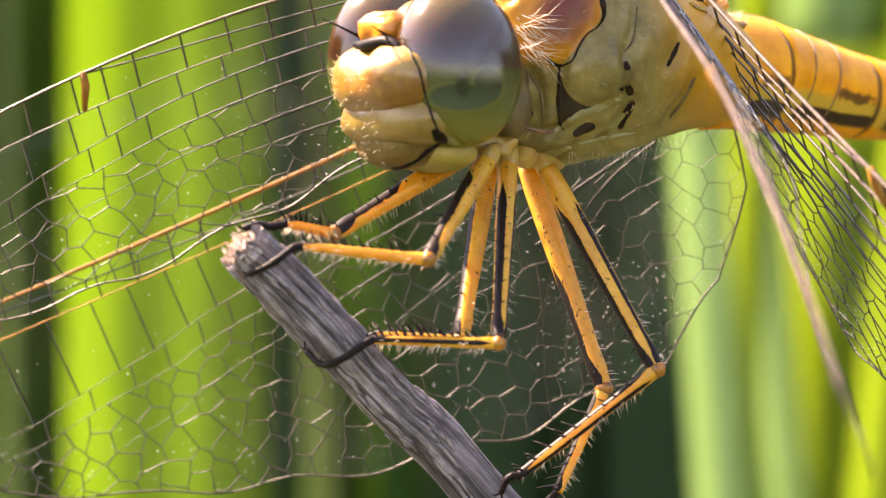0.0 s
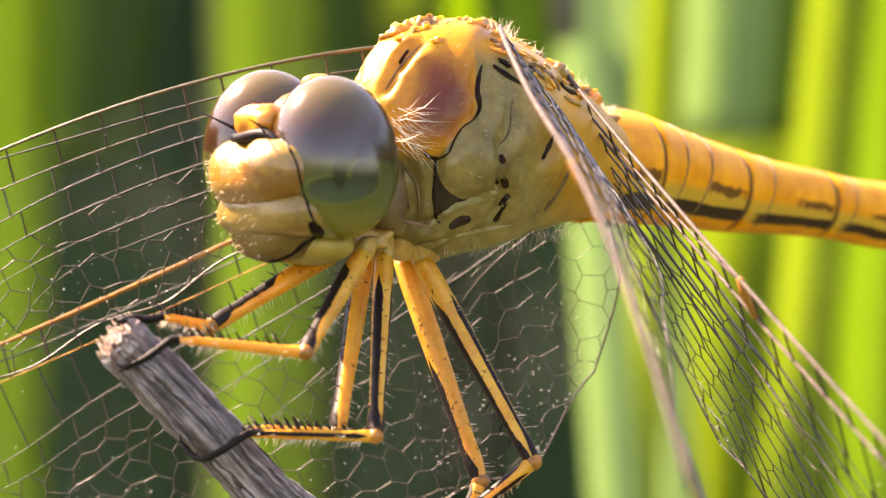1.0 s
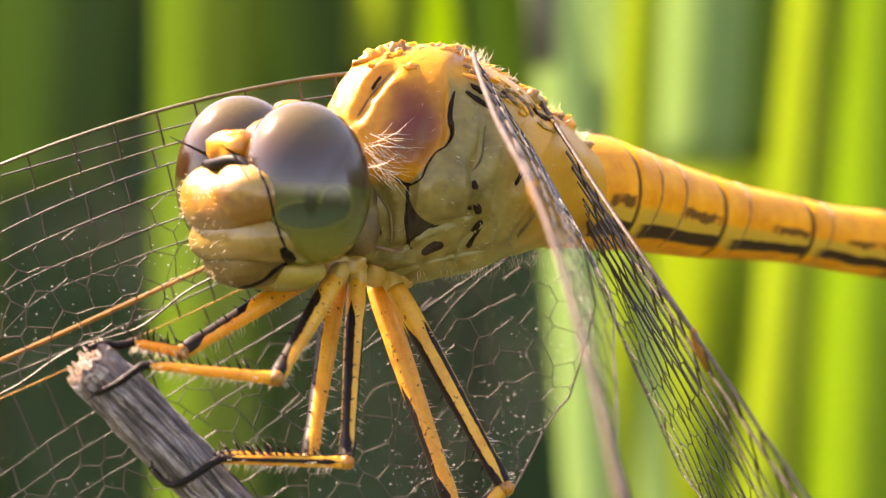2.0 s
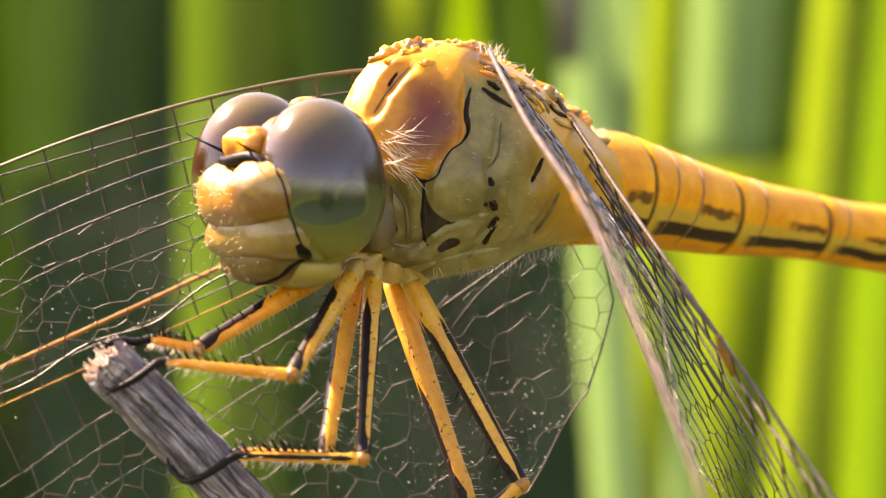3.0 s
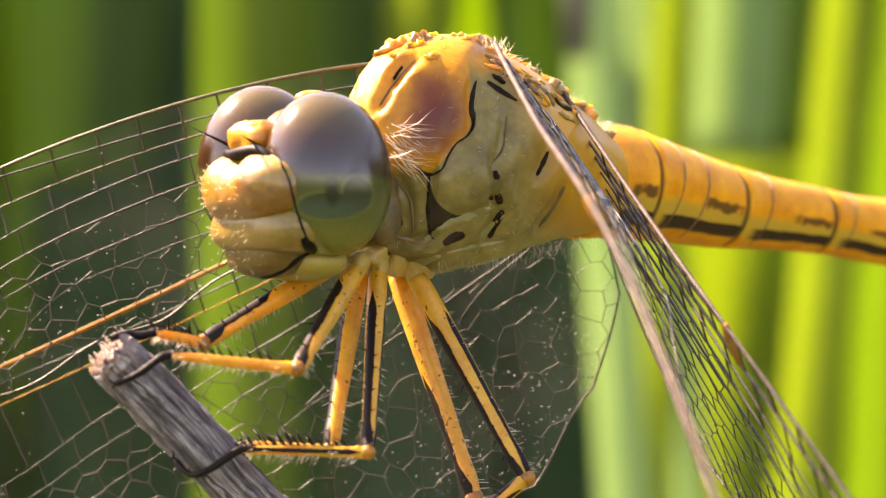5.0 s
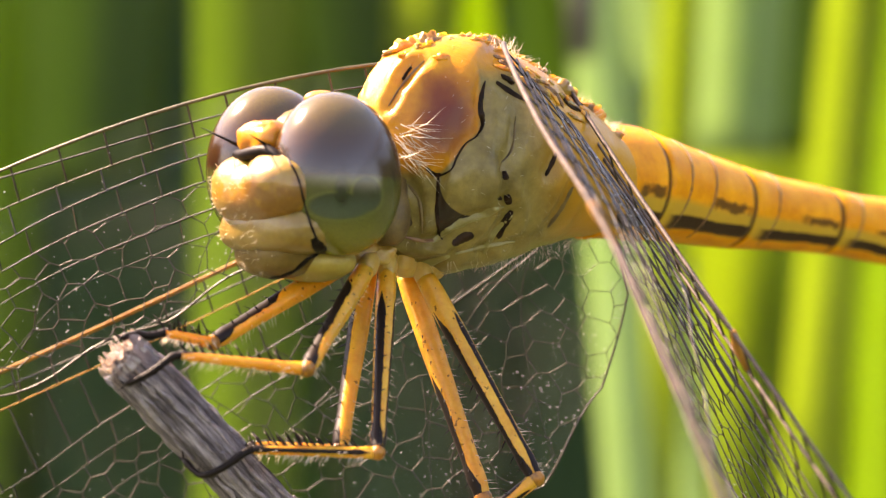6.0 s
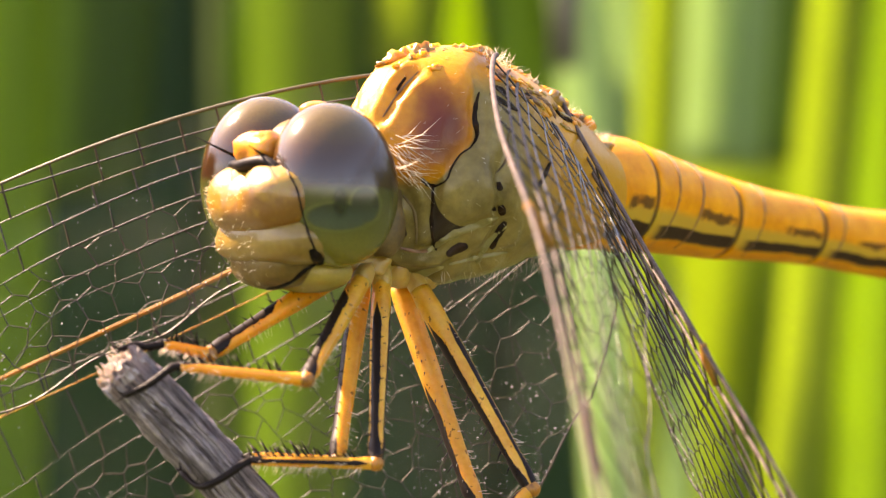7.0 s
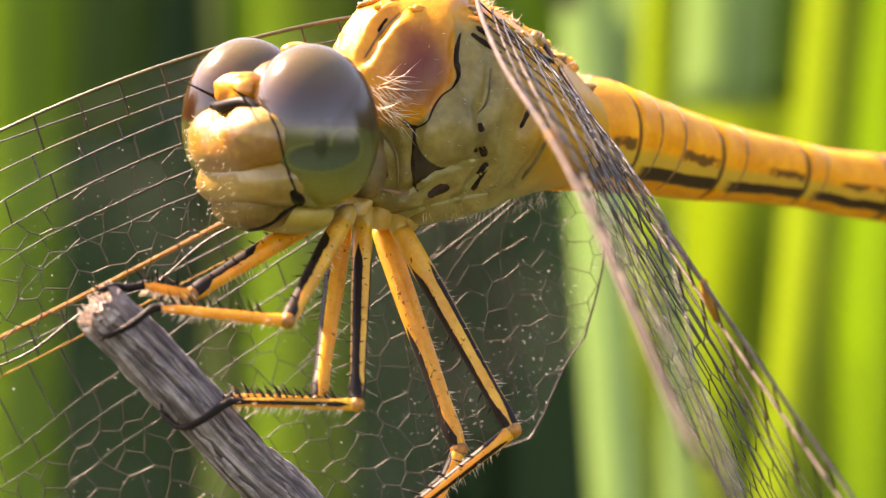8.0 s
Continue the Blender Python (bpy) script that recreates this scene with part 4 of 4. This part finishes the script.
# ---- the twig ----
m = Mat("weathered_bark")
v = m.coords()
strand = m.node("Attribute", attribute_name="strand").outputs["Vector"]
grain, wide_grain, spots, fine = m.noise(strand, 7.0, 5, 0.7), m.noise(strand, 2.2, 3), m.noise(v, 1.1, 4), m.noise(v, 14, 3)
tone = m.math("ADD", m.math("ADD", m.math("MULTIPLY", grain, 0.5), m.math("MULTIPLY", wide_grain, 0.3)), m.math("MULTIPLY", spots, 0.2))
col = m.ramp(tone, (0.41, (0.018, 0.014, 0.016)), (0.475, (0.10, 0.080, 0.086)), (0.54, (0.25, 0.21, 0.225)), (0.62, (0.58, 0.50, 0.51)))
bare = m.math("MULTIPLY", m.step(m.math("ADD", xyz(m, strand)[2], m.math("MULTIPLY", grain, 0.06)), 0.10, 0.05), m.step(grain, 0.40, 0.55))
col = m.mix(m.math("MULTIPLY", bare, 0.7), col, (0.40, 0.25, 0.20))
MAT["bark"] = m.done(m.skin(col, 0.62, normal=m.bump(m.math("ADD", grain, m.math("MULTIPLY", fine, 0.2)), 0.22 * MM, 1.0)))
MAT["fibre"] = mottled("bark_fibre", (0.07, 0.055, 0.06), (0.40, 0.34, 0.35), 3.0, 0.65, 0, 0.03)
MAT["pith"] = mottled("broken_wood", (0.15, 0.10, 0.085), (0.62, 0.52, 0.47), 3.5, 0.7, 0.1, 0.06)

TWIG = [(-7.60, -6.26, -2.13), (-6.14, -5.10, -3.77), (-4.34, -3.60, -5.96), (-1.76, -1.80, -8.99), (8, 2.5, -22), (14, 6, -60), (18, 9, -150), (20, 10, -282)]
near = spline(TWIG[:5], 150)
far = spline(TWIG[3:], 40)
path = near[:112] + [p for p in far[1:]]
bm = bmesh.new()
rings = []
for i, p in enumerate(path):
    d = (path[min(i + 1, len(path) - 1)] - path[max(i - 1, 0)]).normalized()
    a, b = axes(d, (0, -1, 0))
    ring = []
    for k in range(96):
        w = 2 * math.pi * k / 96
        o = a * math.cos(w) + b * math.sin(w)
        lng = Vector((math.cos(w) * 4, math.sin(w) * 4, i * 0.03))
        crack = max(0.0, 1 - abs(noise.noise(lng * 1.3 + Vector((7, 0, 0)))) / 0.10) * soft(-0.1, 0.25, noise.noise(lng * 0.6))
        r = 0.635 + 0.0004 * i + 0.05 * noise.noise(lng) + 0.035 * noise.noise(lng * 2.7) + 0.035 * noise.noise(p * 0.8) - 0.07 * crack \
            + 0.025 * noise.noise(Vector((math.cos(w) * 9, math.sin(w) * 9, i * 0.22)))
        if i == 0:
            r *= 0.96
        off = d * (-0.35 * noise.noise(Vector((math.cos(w) * 2, math.sin(w) * 2, 3))) - 0.28 * math.cos(w + 0.6)) * max(0, 1 - i / 5)
        ring.append(p + o * r + off)
    rings.append(ring)
strand = bm.verts.layers.float_vector.new("strand")
for i, ring in enumerate(rings_to(bm, rings, caps=False)):
    for k, vert in enumerate(ring):
        vert[strand] = Vector((math.cos(2 * math.pi * k / 96), math.sin(2 * math.pi * k / 96), i * 0.0055 if i < 112 else 0.6 + (i - 112) * 0.2))
twig = tagged(new("twig", mesh_of("twig", bm, "bark")), "grey weathered dead twig with a broken end", "twig")
bm = bmesh.new()
d = (path[1] - path[0]).normalized()
a, b = axes(d, (0, -1, 0))
rings = []
for j in range(7):
    rr = (1 - j / 7) * 0.66
    rings.append([path[0] + (a * math.cos(w) + b * math.sin(w)) * rr + d * (0.05 - 0.22 * noise.noise(Vector((math.cos(w) * 2, math.sin(w) * 2, 3))) * rr
                  - 0.25 * math.cos(w + 0.6) * rr - 0.30 * abs(noise.noise(Vector((math.cos(w) * rr * 6, math.sin(w) * rr * 6, 1)))) * (j > 0)) for w in (2 * math.pi * k / 48 for k in range(48))])
rings_to(bm, rings)
part("broken_end", bm, "pith", twig, "pale splintered end of the twig", smooth=False)

# loose fibres and splinters along the twig
rt = random.Random(9)
bm = bmesh.new()
for _ in range(150):
    i0 = int(rt.uniform(0, 1) ** 1.3 * 100)
    w, span, size = rt.uniform(0, 2 * math.pi), rt.randint(5, 22), rt.uniform(0.02, 0.055)
    pts = []
    for k in range(i0, i0 + span):
        p = path[k]
        d = (path[k + 1] - path[max(k - 1, 0)]).normalized()
        a, b = axes(d, (0, -1, 0))
        turn = w + 0.10 * noise.noise(Vector((k * 0.2, w, 0)))
        pts.append(p + (a * math.cos(turn) + b * math.sin(turn)) * (0.64 + 0.0004 * k + 0.05 * noise.noise(Vector((k * 0.15, w, 5)))))
    tube(bm, pts, [size * (0.3 + math.sin(math.pi * (k + 0.5) / span)) for k in range(span)], 5)
part("loose_bark", bm, "fibre", twig, kind="stuff")
bm = bmesh.new()
d = (path[1] - path[0]).normalized()
a, b = axes(d, (0, -1, 0))
for _ in range(110):
    w, rr = rt.uniform(0, 2 * math.pi), 0.64 * rt.uniform(0.1, 1) ** 0.5
    root = path[0] + (a * math.cos(w) + b * math.sin(w)) * rr + d * 0.15
    tube(bm, [root, root - d * 0.12, root - d * rt.uniform(0.12, 0.42) + a * rt.uniform(-.06, .06) + b * rt.uniform(-.06, .06)], [0.07, rt.uniform(.03, .07), 0.012], 5)
part("torn_wood", bm, "pith", twig, kind="stuff", smooth=False)



# ---- ground, reeds and distance ----
GROUND = -280.0
MAT["soil"] = mottled("damp_ground", (0.012, 0.02, 0.007), (0.04, 0.055, 0.018), 0.02, 0.8, 0, 2.0)
MAT["lime"] = leaf_material("lime_leaf", (0.12, 0.15, 0.02), (0.19, 0.22, 0.04), (0.40, 0.505, 0.09), 0.65)
MAT["green"] = leaf_material("green_leaf", (0.06, 0.10, 0.02), (0.11, 0.16, 0.03), (0.35, 0.50, 0.06), 0.6)
MAT["pale"] = leaf_material("pale_leaf", (0.16, 0.24, 0.12), (0.26, 0.35, 0.19), (0.42, 0.56, 0.27), 0.58)
# darker leaf copies: the shade among the reeds is put into their colour
MAT["deep"] = leaf_material("deep_shade_leaf", (0.018, 0.043, 0.016), (0.042, 0.082, 0.034), (0.066, 0.145, 0.044), 0.46)
MAT["shade"] = leaf_material("shade_tinted_leaf", (0.035, 0.068, 0.020), (0.070, 0.112, 0.034), (0.155, 0.25, 0.042), 0.5)
MAT["dry"] = leaf_material("dry_leaf", (0.10, 0.09, 0.07), (0.20, 0.18, 0.14), (0.12, 0.11, 0.07), 0.3)
MAT["hedge"] = mottled("far_foliage", (0.012, 0.026, 0.012), (0.05, 0.085, 0.03), 0.006, 0.8)

bm = bmesh.new()
n = 40
rows = []
for i in range(n + 1):
    f = (i / n * 2 - 1)
    rows.append([Vector((sq(f, 5) * 60000, sq(g, 5) * 60000, GROUND + 3 * noise.noise(Vector((f * 30, g * 30, 0))))) for g in (j / n * 2 - 1 for j in range(n + 1))])
rings_to(bm, rows, caps=False, closed=False)
ground = tagged(new("ground", mesh_of("ground", bm, "soil")), "dark damp ground under the reeds", "ground", kind="structure")


def blade_mesh(bm, x, y, width, lean=(0, 0), top=150.0, turn=0.0, bow=0.0, fold=0.25, start=GROUND):
    """A reed leaf: a long tapering strip, folded along its middle and a little thick."""
    n = 24
    c, s = math.cos(radians(turn)), math.sin(radians(turn))
    rings = []
    for i in range(n + 1):
        f = i / n
        z = start + (top - start) * f
        w = width * (0.75 + 0.5 * f - 0.25 * f * f) * max(0.02, 1 - max(0, (f - 0.8) / 0.2) ** 2) * 0.5
        cx = x + lean[0] * z + bow * z * abs(z) / 1000
        cy = y + lean[1] * z
        ring = []
        for o, h in ((-1, 0), (-0.5, fold * 0.6), (0, fold), (0.5, fold * 0.6), (1, 0), (0.5, fold * 0.6 - 0.12), (0, fold - 0.2), (-0.5, fold * 0.6 - 0.12)):
            ring.append(Vector((cx + (o * c - h * s) * w, cy + (o * s + h * c) * w, z)))
        rings.append(ring)
    rings_to(bm, rings)


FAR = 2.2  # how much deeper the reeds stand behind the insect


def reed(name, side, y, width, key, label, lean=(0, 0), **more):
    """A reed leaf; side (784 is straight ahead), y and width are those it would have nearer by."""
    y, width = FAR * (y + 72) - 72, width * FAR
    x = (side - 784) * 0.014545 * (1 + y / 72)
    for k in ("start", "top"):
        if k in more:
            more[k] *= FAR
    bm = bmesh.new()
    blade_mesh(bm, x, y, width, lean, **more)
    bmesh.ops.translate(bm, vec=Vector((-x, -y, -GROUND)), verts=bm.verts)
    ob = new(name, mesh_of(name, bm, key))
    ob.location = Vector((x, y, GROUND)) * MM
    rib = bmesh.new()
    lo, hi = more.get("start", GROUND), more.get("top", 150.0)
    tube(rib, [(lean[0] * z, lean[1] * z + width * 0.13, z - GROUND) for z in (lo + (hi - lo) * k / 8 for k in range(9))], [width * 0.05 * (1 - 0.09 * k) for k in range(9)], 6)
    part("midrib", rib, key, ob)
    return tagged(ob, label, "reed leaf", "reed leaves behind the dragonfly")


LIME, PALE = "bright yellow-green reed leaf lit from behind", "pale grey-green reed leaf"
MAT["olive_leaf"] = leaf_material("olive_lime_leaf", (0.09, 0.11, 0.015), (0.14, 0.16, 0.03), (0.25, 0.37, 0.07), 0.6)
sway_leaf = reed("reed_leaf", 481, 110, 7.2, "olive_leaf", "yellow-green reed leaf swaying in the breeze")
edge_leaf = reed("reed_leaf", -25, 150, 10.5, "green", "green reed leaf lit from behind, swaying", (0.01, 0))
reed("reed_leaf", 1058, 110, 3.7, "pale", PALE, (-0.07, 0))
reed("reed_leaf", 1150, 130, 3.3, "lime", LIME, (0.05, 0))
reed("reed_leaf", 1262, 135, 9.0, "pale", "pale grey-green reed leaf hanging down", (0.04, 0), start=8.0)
# two hanging leaves in the green that has shade mixed in
reed("reed_leaf", 1400, 150, 9.0, "shade", "reed leaf hanging down, its green dulled for shade", (0.03, 0), start=9.0)
reed("reed_leaf", 130, 170, 15.0, "shade", "reed leaf hanging down, its green dulled for shade", (0.05, 0), start=7.0)
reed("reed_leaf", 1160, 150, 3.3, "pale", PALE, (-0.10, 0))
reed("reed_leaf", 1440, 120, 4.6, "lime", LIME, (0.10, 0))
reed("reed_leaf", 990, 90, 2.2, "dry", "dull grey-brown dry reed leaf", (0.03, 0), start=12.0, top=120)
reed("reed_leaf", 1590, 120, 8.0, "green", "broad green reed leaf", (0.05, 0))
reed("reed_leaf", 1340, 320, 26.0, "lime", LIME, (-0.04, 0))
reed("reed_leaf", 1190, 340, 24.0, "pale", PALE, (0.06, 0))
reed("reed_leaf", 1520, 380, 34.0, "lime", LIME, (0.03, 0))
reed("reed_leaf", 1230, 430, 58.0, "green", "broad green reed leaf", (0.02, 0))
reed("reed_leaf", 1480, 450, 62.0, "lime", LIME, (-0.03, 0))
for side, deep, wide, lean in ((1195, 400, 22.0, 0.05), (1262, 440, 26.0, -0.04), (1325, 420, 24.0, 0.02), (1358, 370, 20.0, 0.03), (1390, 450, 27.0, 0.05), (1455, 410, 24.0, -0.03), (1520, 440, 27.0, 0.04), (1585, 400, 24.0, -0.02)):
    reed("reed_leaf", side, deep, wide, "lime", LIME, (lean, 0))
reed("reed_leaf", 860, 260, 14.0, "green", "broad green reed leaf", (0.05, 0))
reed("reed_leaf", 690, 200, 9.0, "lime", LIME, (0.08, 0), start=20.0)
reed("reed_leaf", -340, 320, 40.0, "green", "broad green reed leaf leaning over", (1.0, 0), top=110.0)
# leaves coloured dark to stand for the shade within the stand
reed("reed_leaf", 200, 200, 18.0, "deep", "reed leaf with dark shade put into its green")
reed("reed_leaf", 620, 220, 14.0, "deep", "reed leaf with dark shade put into its green", (0.03, 0))
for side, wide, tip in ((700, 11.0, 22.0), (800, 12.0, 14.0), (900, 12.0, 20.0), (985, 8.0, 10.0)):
    reed("reed_leaf", side, 190 + wide, wide, "deep", "reed leaf with dark shade put into its green", (0.02, 0), top=tip)

rnd = random.Random(21)
bm = bmesh.new()
for k in range(420):
    y = 530 + 1900 * (k / 420) ** 1.3
    x = rnd.uniform(-1, 1) * (60 + y * 0.7)
    if y < 1150 and 0.06 < x / (y + 72) < 0.24:  # an open lane where the bright leaves stand
        continue
    low = 680 < y < 1300 and x > -380  # reeds behind the bright leaves, kept low so the sun reaches these
    blade_mesh(bm, x, y, rnd.uniform(13, 30), (rnd.uniform(-.12, .12), rnd.uniform(-.1, .1)), top=rnd.uniform(0.11, 0.15) * y if low else rnd.uniform(0.15, 0.45) * y, turn=rnd.uniform(-70, 70))
# the whole stand wears the leaf colour darkened for shade
tagged(new("far_reeds", mesh_of("far_reeds", bm, "shade")), "dense stand of reeds out of focus, their green darkened for shade", "reeds", kind="stuff")
bm = bmesh.new()
for k in range(160):
    ang = rnd.uniform(0, 2 * math.pi)
    dist = rnd.uniform(260, 900)
    x, y = math.sin(ang) * dist, -math.cos(ang) * dist
    if y > 120 or (abs(x) < 120 and y < 0 and y > -320):
        continue
    blade_mesh(bm, x, y - 72, rnd.uniform(6, 14), (rnd.uniform(-.12, .12), rnd.uniform(-.1, .1)), top=rnd.uniform(-60, 120), turn=rnd.uniform(0, 180))
tagged(new("near_reeds", mesh_of("near_reeds", bm, "green")), "low green reeds round the open patch", "reeds", kind="stuff")

bm = bmesh.new()
rows = []
for i in range(80):
    f = i / 79 * math.pi
    rows.append([Vector((math.cos(f), math.sin(f), 0)) * (4200 + 500 * noise.noise(Vector((f * 9, h * 3, 0)))) + Vector((0, 0, GROUND + h * (1500 + 500 * noise.noise(Vector((f * 7, 1, 4))))))
                 for h in (0, .2, .4, .6, .8, .92, 1.0)])
rings_to(bm, rows, caps=False, closed=False)
tagged(new("backdrop", mesh_of("backdrop", bm, "hedge")), "dark far bank of foliage", "foliage", kind="structure")


# ---- what moves ----
SWAY = [
    (0.0, 0.00067, -0.90), (0.1, 0.00057, -0.90), (0.3, 0.00038, -0.58), (0.5, 0.00020, -0.26), (1.0, 0.00000, 0.00),
    (1.5, 0.00028, -0.26), (1.7, 0.00013, -0.40), (2.8, -0.00031, -0.25), (3.0, -0.00035, -0.25), (3.5, -0.00035, -0.25),
    (4.0, -0.00035, -0.25), (4.2, -0.00041, -0.25), (4.5, -0.00045, -0.25), (4.7, -0.00044, -0.25), (5.8, -0.00035, -0.09),
    (6.0, -0.00031, -0.06), (6.5, -0.00020, 0.58), (7.0, -0.00010, 1.20), (7.5, -0.00006, 1.60), (8.0, -0.00060, 1.40),
]
# seconds, the way to the tip and how far the wing is turned about it
FORE_SPAN = [
    (0.0, (0.174, -0.918, -0.356), 0.55), (0.5, (0.169, -0.920, -0.353), 0.59), (1.0, (0.147, -0.924, -0.354), 0.55), (1.3, (0.149, -0.925, -0.351), 0.58),
    (1.7, (0.112, -0.931, -0.347), 0.46), (2.8, (0.178, -0.912, -0.369), 0.56), (3.5, (0.183, -0.910, -0.371), 0.57), (4.5, (0.193, -0.901, -0.387), 0.55),
    (4.7, (0.193, -0.901, -0.387), 0.55), (5.8, (0.186, -0.902, -0.390), 0.63), (6.0, (0.183, -0.902, -0.391), 0.65), (6.5, (0.119, -0.923, -0.365), 0.64),
    (6.8, (0.125, -0.916, -0.381), 0.70), (7.0, (0.067, -0.924, -0.377), 0.66), (7.2, (0.090, -0.918, -0.386), 0.66), (7.5, (0.107, -0.928, -0.358), 0.79),
    (8.0, (0.139, -0.926, -0.351), 0.80),
]
HIND_SPAN = [
    (0.0, (0.347, -0.829, -0.440)), (0.5, (0.358, -0.807, -0.470)), (1.0, (0.337, -0.810, -0.479)), (1.3, (0.357, -0.786, -0.504)),
    (1.7, (0.297, -0.794, -0.530)), (2.8, (0.324, -0.765, -0.557)), (3.5, (0.328, -0.763, -0.557)), (4.5, (0.328, -0.773, -0.543)),
    (4.7, (0.328, -0.772, -0.544)), (5.8, (0.325, -0.762, -0.561)), (6.0, (0.323, -0.761, -0.562)), (6.5, (0.280, -0.782, -0.557)),
    (6.8, (0.261, -0.796, -0.546)), (7.0, (0.256, -0.782, -0.568)), (7.2, (0.242, -0.791, -0.561)), (7.5, (0.258, -0.794, -0.551)),
    (8.0, (0.301, -0.774, -0.557)),
]
# the far wings: seconds, droop of the front and of the hind wing
FAR_WINGS = [
    (0.0, -0.338, -0.419), (0.5, -0.346, -0.422), (1.5, -0.347, -0.425), (3.0, -0.340, -0.430), (3.5, -0.352, -0.436), (4.5, -0.354, -0.434),
    (6.0, -0.351, -0.436), (6.5, -0.358, -0.434), (7.0, -0.366, -0.438), (7.5, -0.385, -0.455), (8.0, -0.396, -0.472),
]
LEAF = [(0, -10.0), (0.3, -8.0), (0.5, -5.8), (0.6, -5.4), (0.8, -3.8), (0.9, -2.6), (1.0, 0.0), (1.2, 0.1), (1.3, -1.2), (1.5, -3.3), (1.7, -2.7), (2.8, -2.7), (3.2, -3.2),
        (3.8, -3.5), (4.3, -1.6), (4.7, -1.9), (5.8, -3.0), (6.4, -1.0), (7.1, 2.0), (7.5, 2.2), (7.8, 2.6), (8.0, 1.9)]
EDGE_LEAF = [(0, 3.4), (0.25, 0.5), (0.5, -5.0), (0.7, -4.5), (1.0, 0), (1.4, -4.5), (1.7, -9), (2.8, -14), (4.7, -14), (5.8, -6), (6.5, -1.5), (7.0, 0), (8.0, 1.2)]


def motions():
    rows = [(t, pose(x, 0, 0, 0, 0, turn)) for t, x, turn in SWAY]
    walk(dragonfly, rows)
    walk(twig, rows)
    walk(left_fore, [(t, set_wing((1.46, -0.46, 5.66), d, (turn, 0.25, -0.7))) for t, d, turn in FORE_SPAN])
    walk(left_hind, [(t, set_wing((3.21, 1.04, 4.56), d, (0.25, 0.646, -0.72))) for t, d in HIND_SPAN])
    walk(right_fore, [(t, set_wing((-0.92, 1.22, 5.29), (-math.sqrt(1 - a * a), 0.02, a), (0.25, 0.12, -0.96))) for t, a, b in FAR_WINGS])
    walk(right_hind, [(t, set_wing((3.19, 3.60, 4.73), (-math.sqrt(1 - b * b), 0.02, b), (0.42, 0.10, -0.9))) for t, a, b in FAR_WINGS])
    for leaf, rows in ((sway_leaf, LEAF), (edge_leaf, EDGE_LEAF)):
        base = leaf.location.copy()
        walk(leaf, [(t, Matrix.Translation(base + Vector((x * FAR * MM, 0, 0))) @ Matrix.Rotation(radians(float(np.interp(t, (0, 1.2, 2.8, 8), (4, 4, -10, -10)))), 4, "Z")) for t, x in rows])


motions()
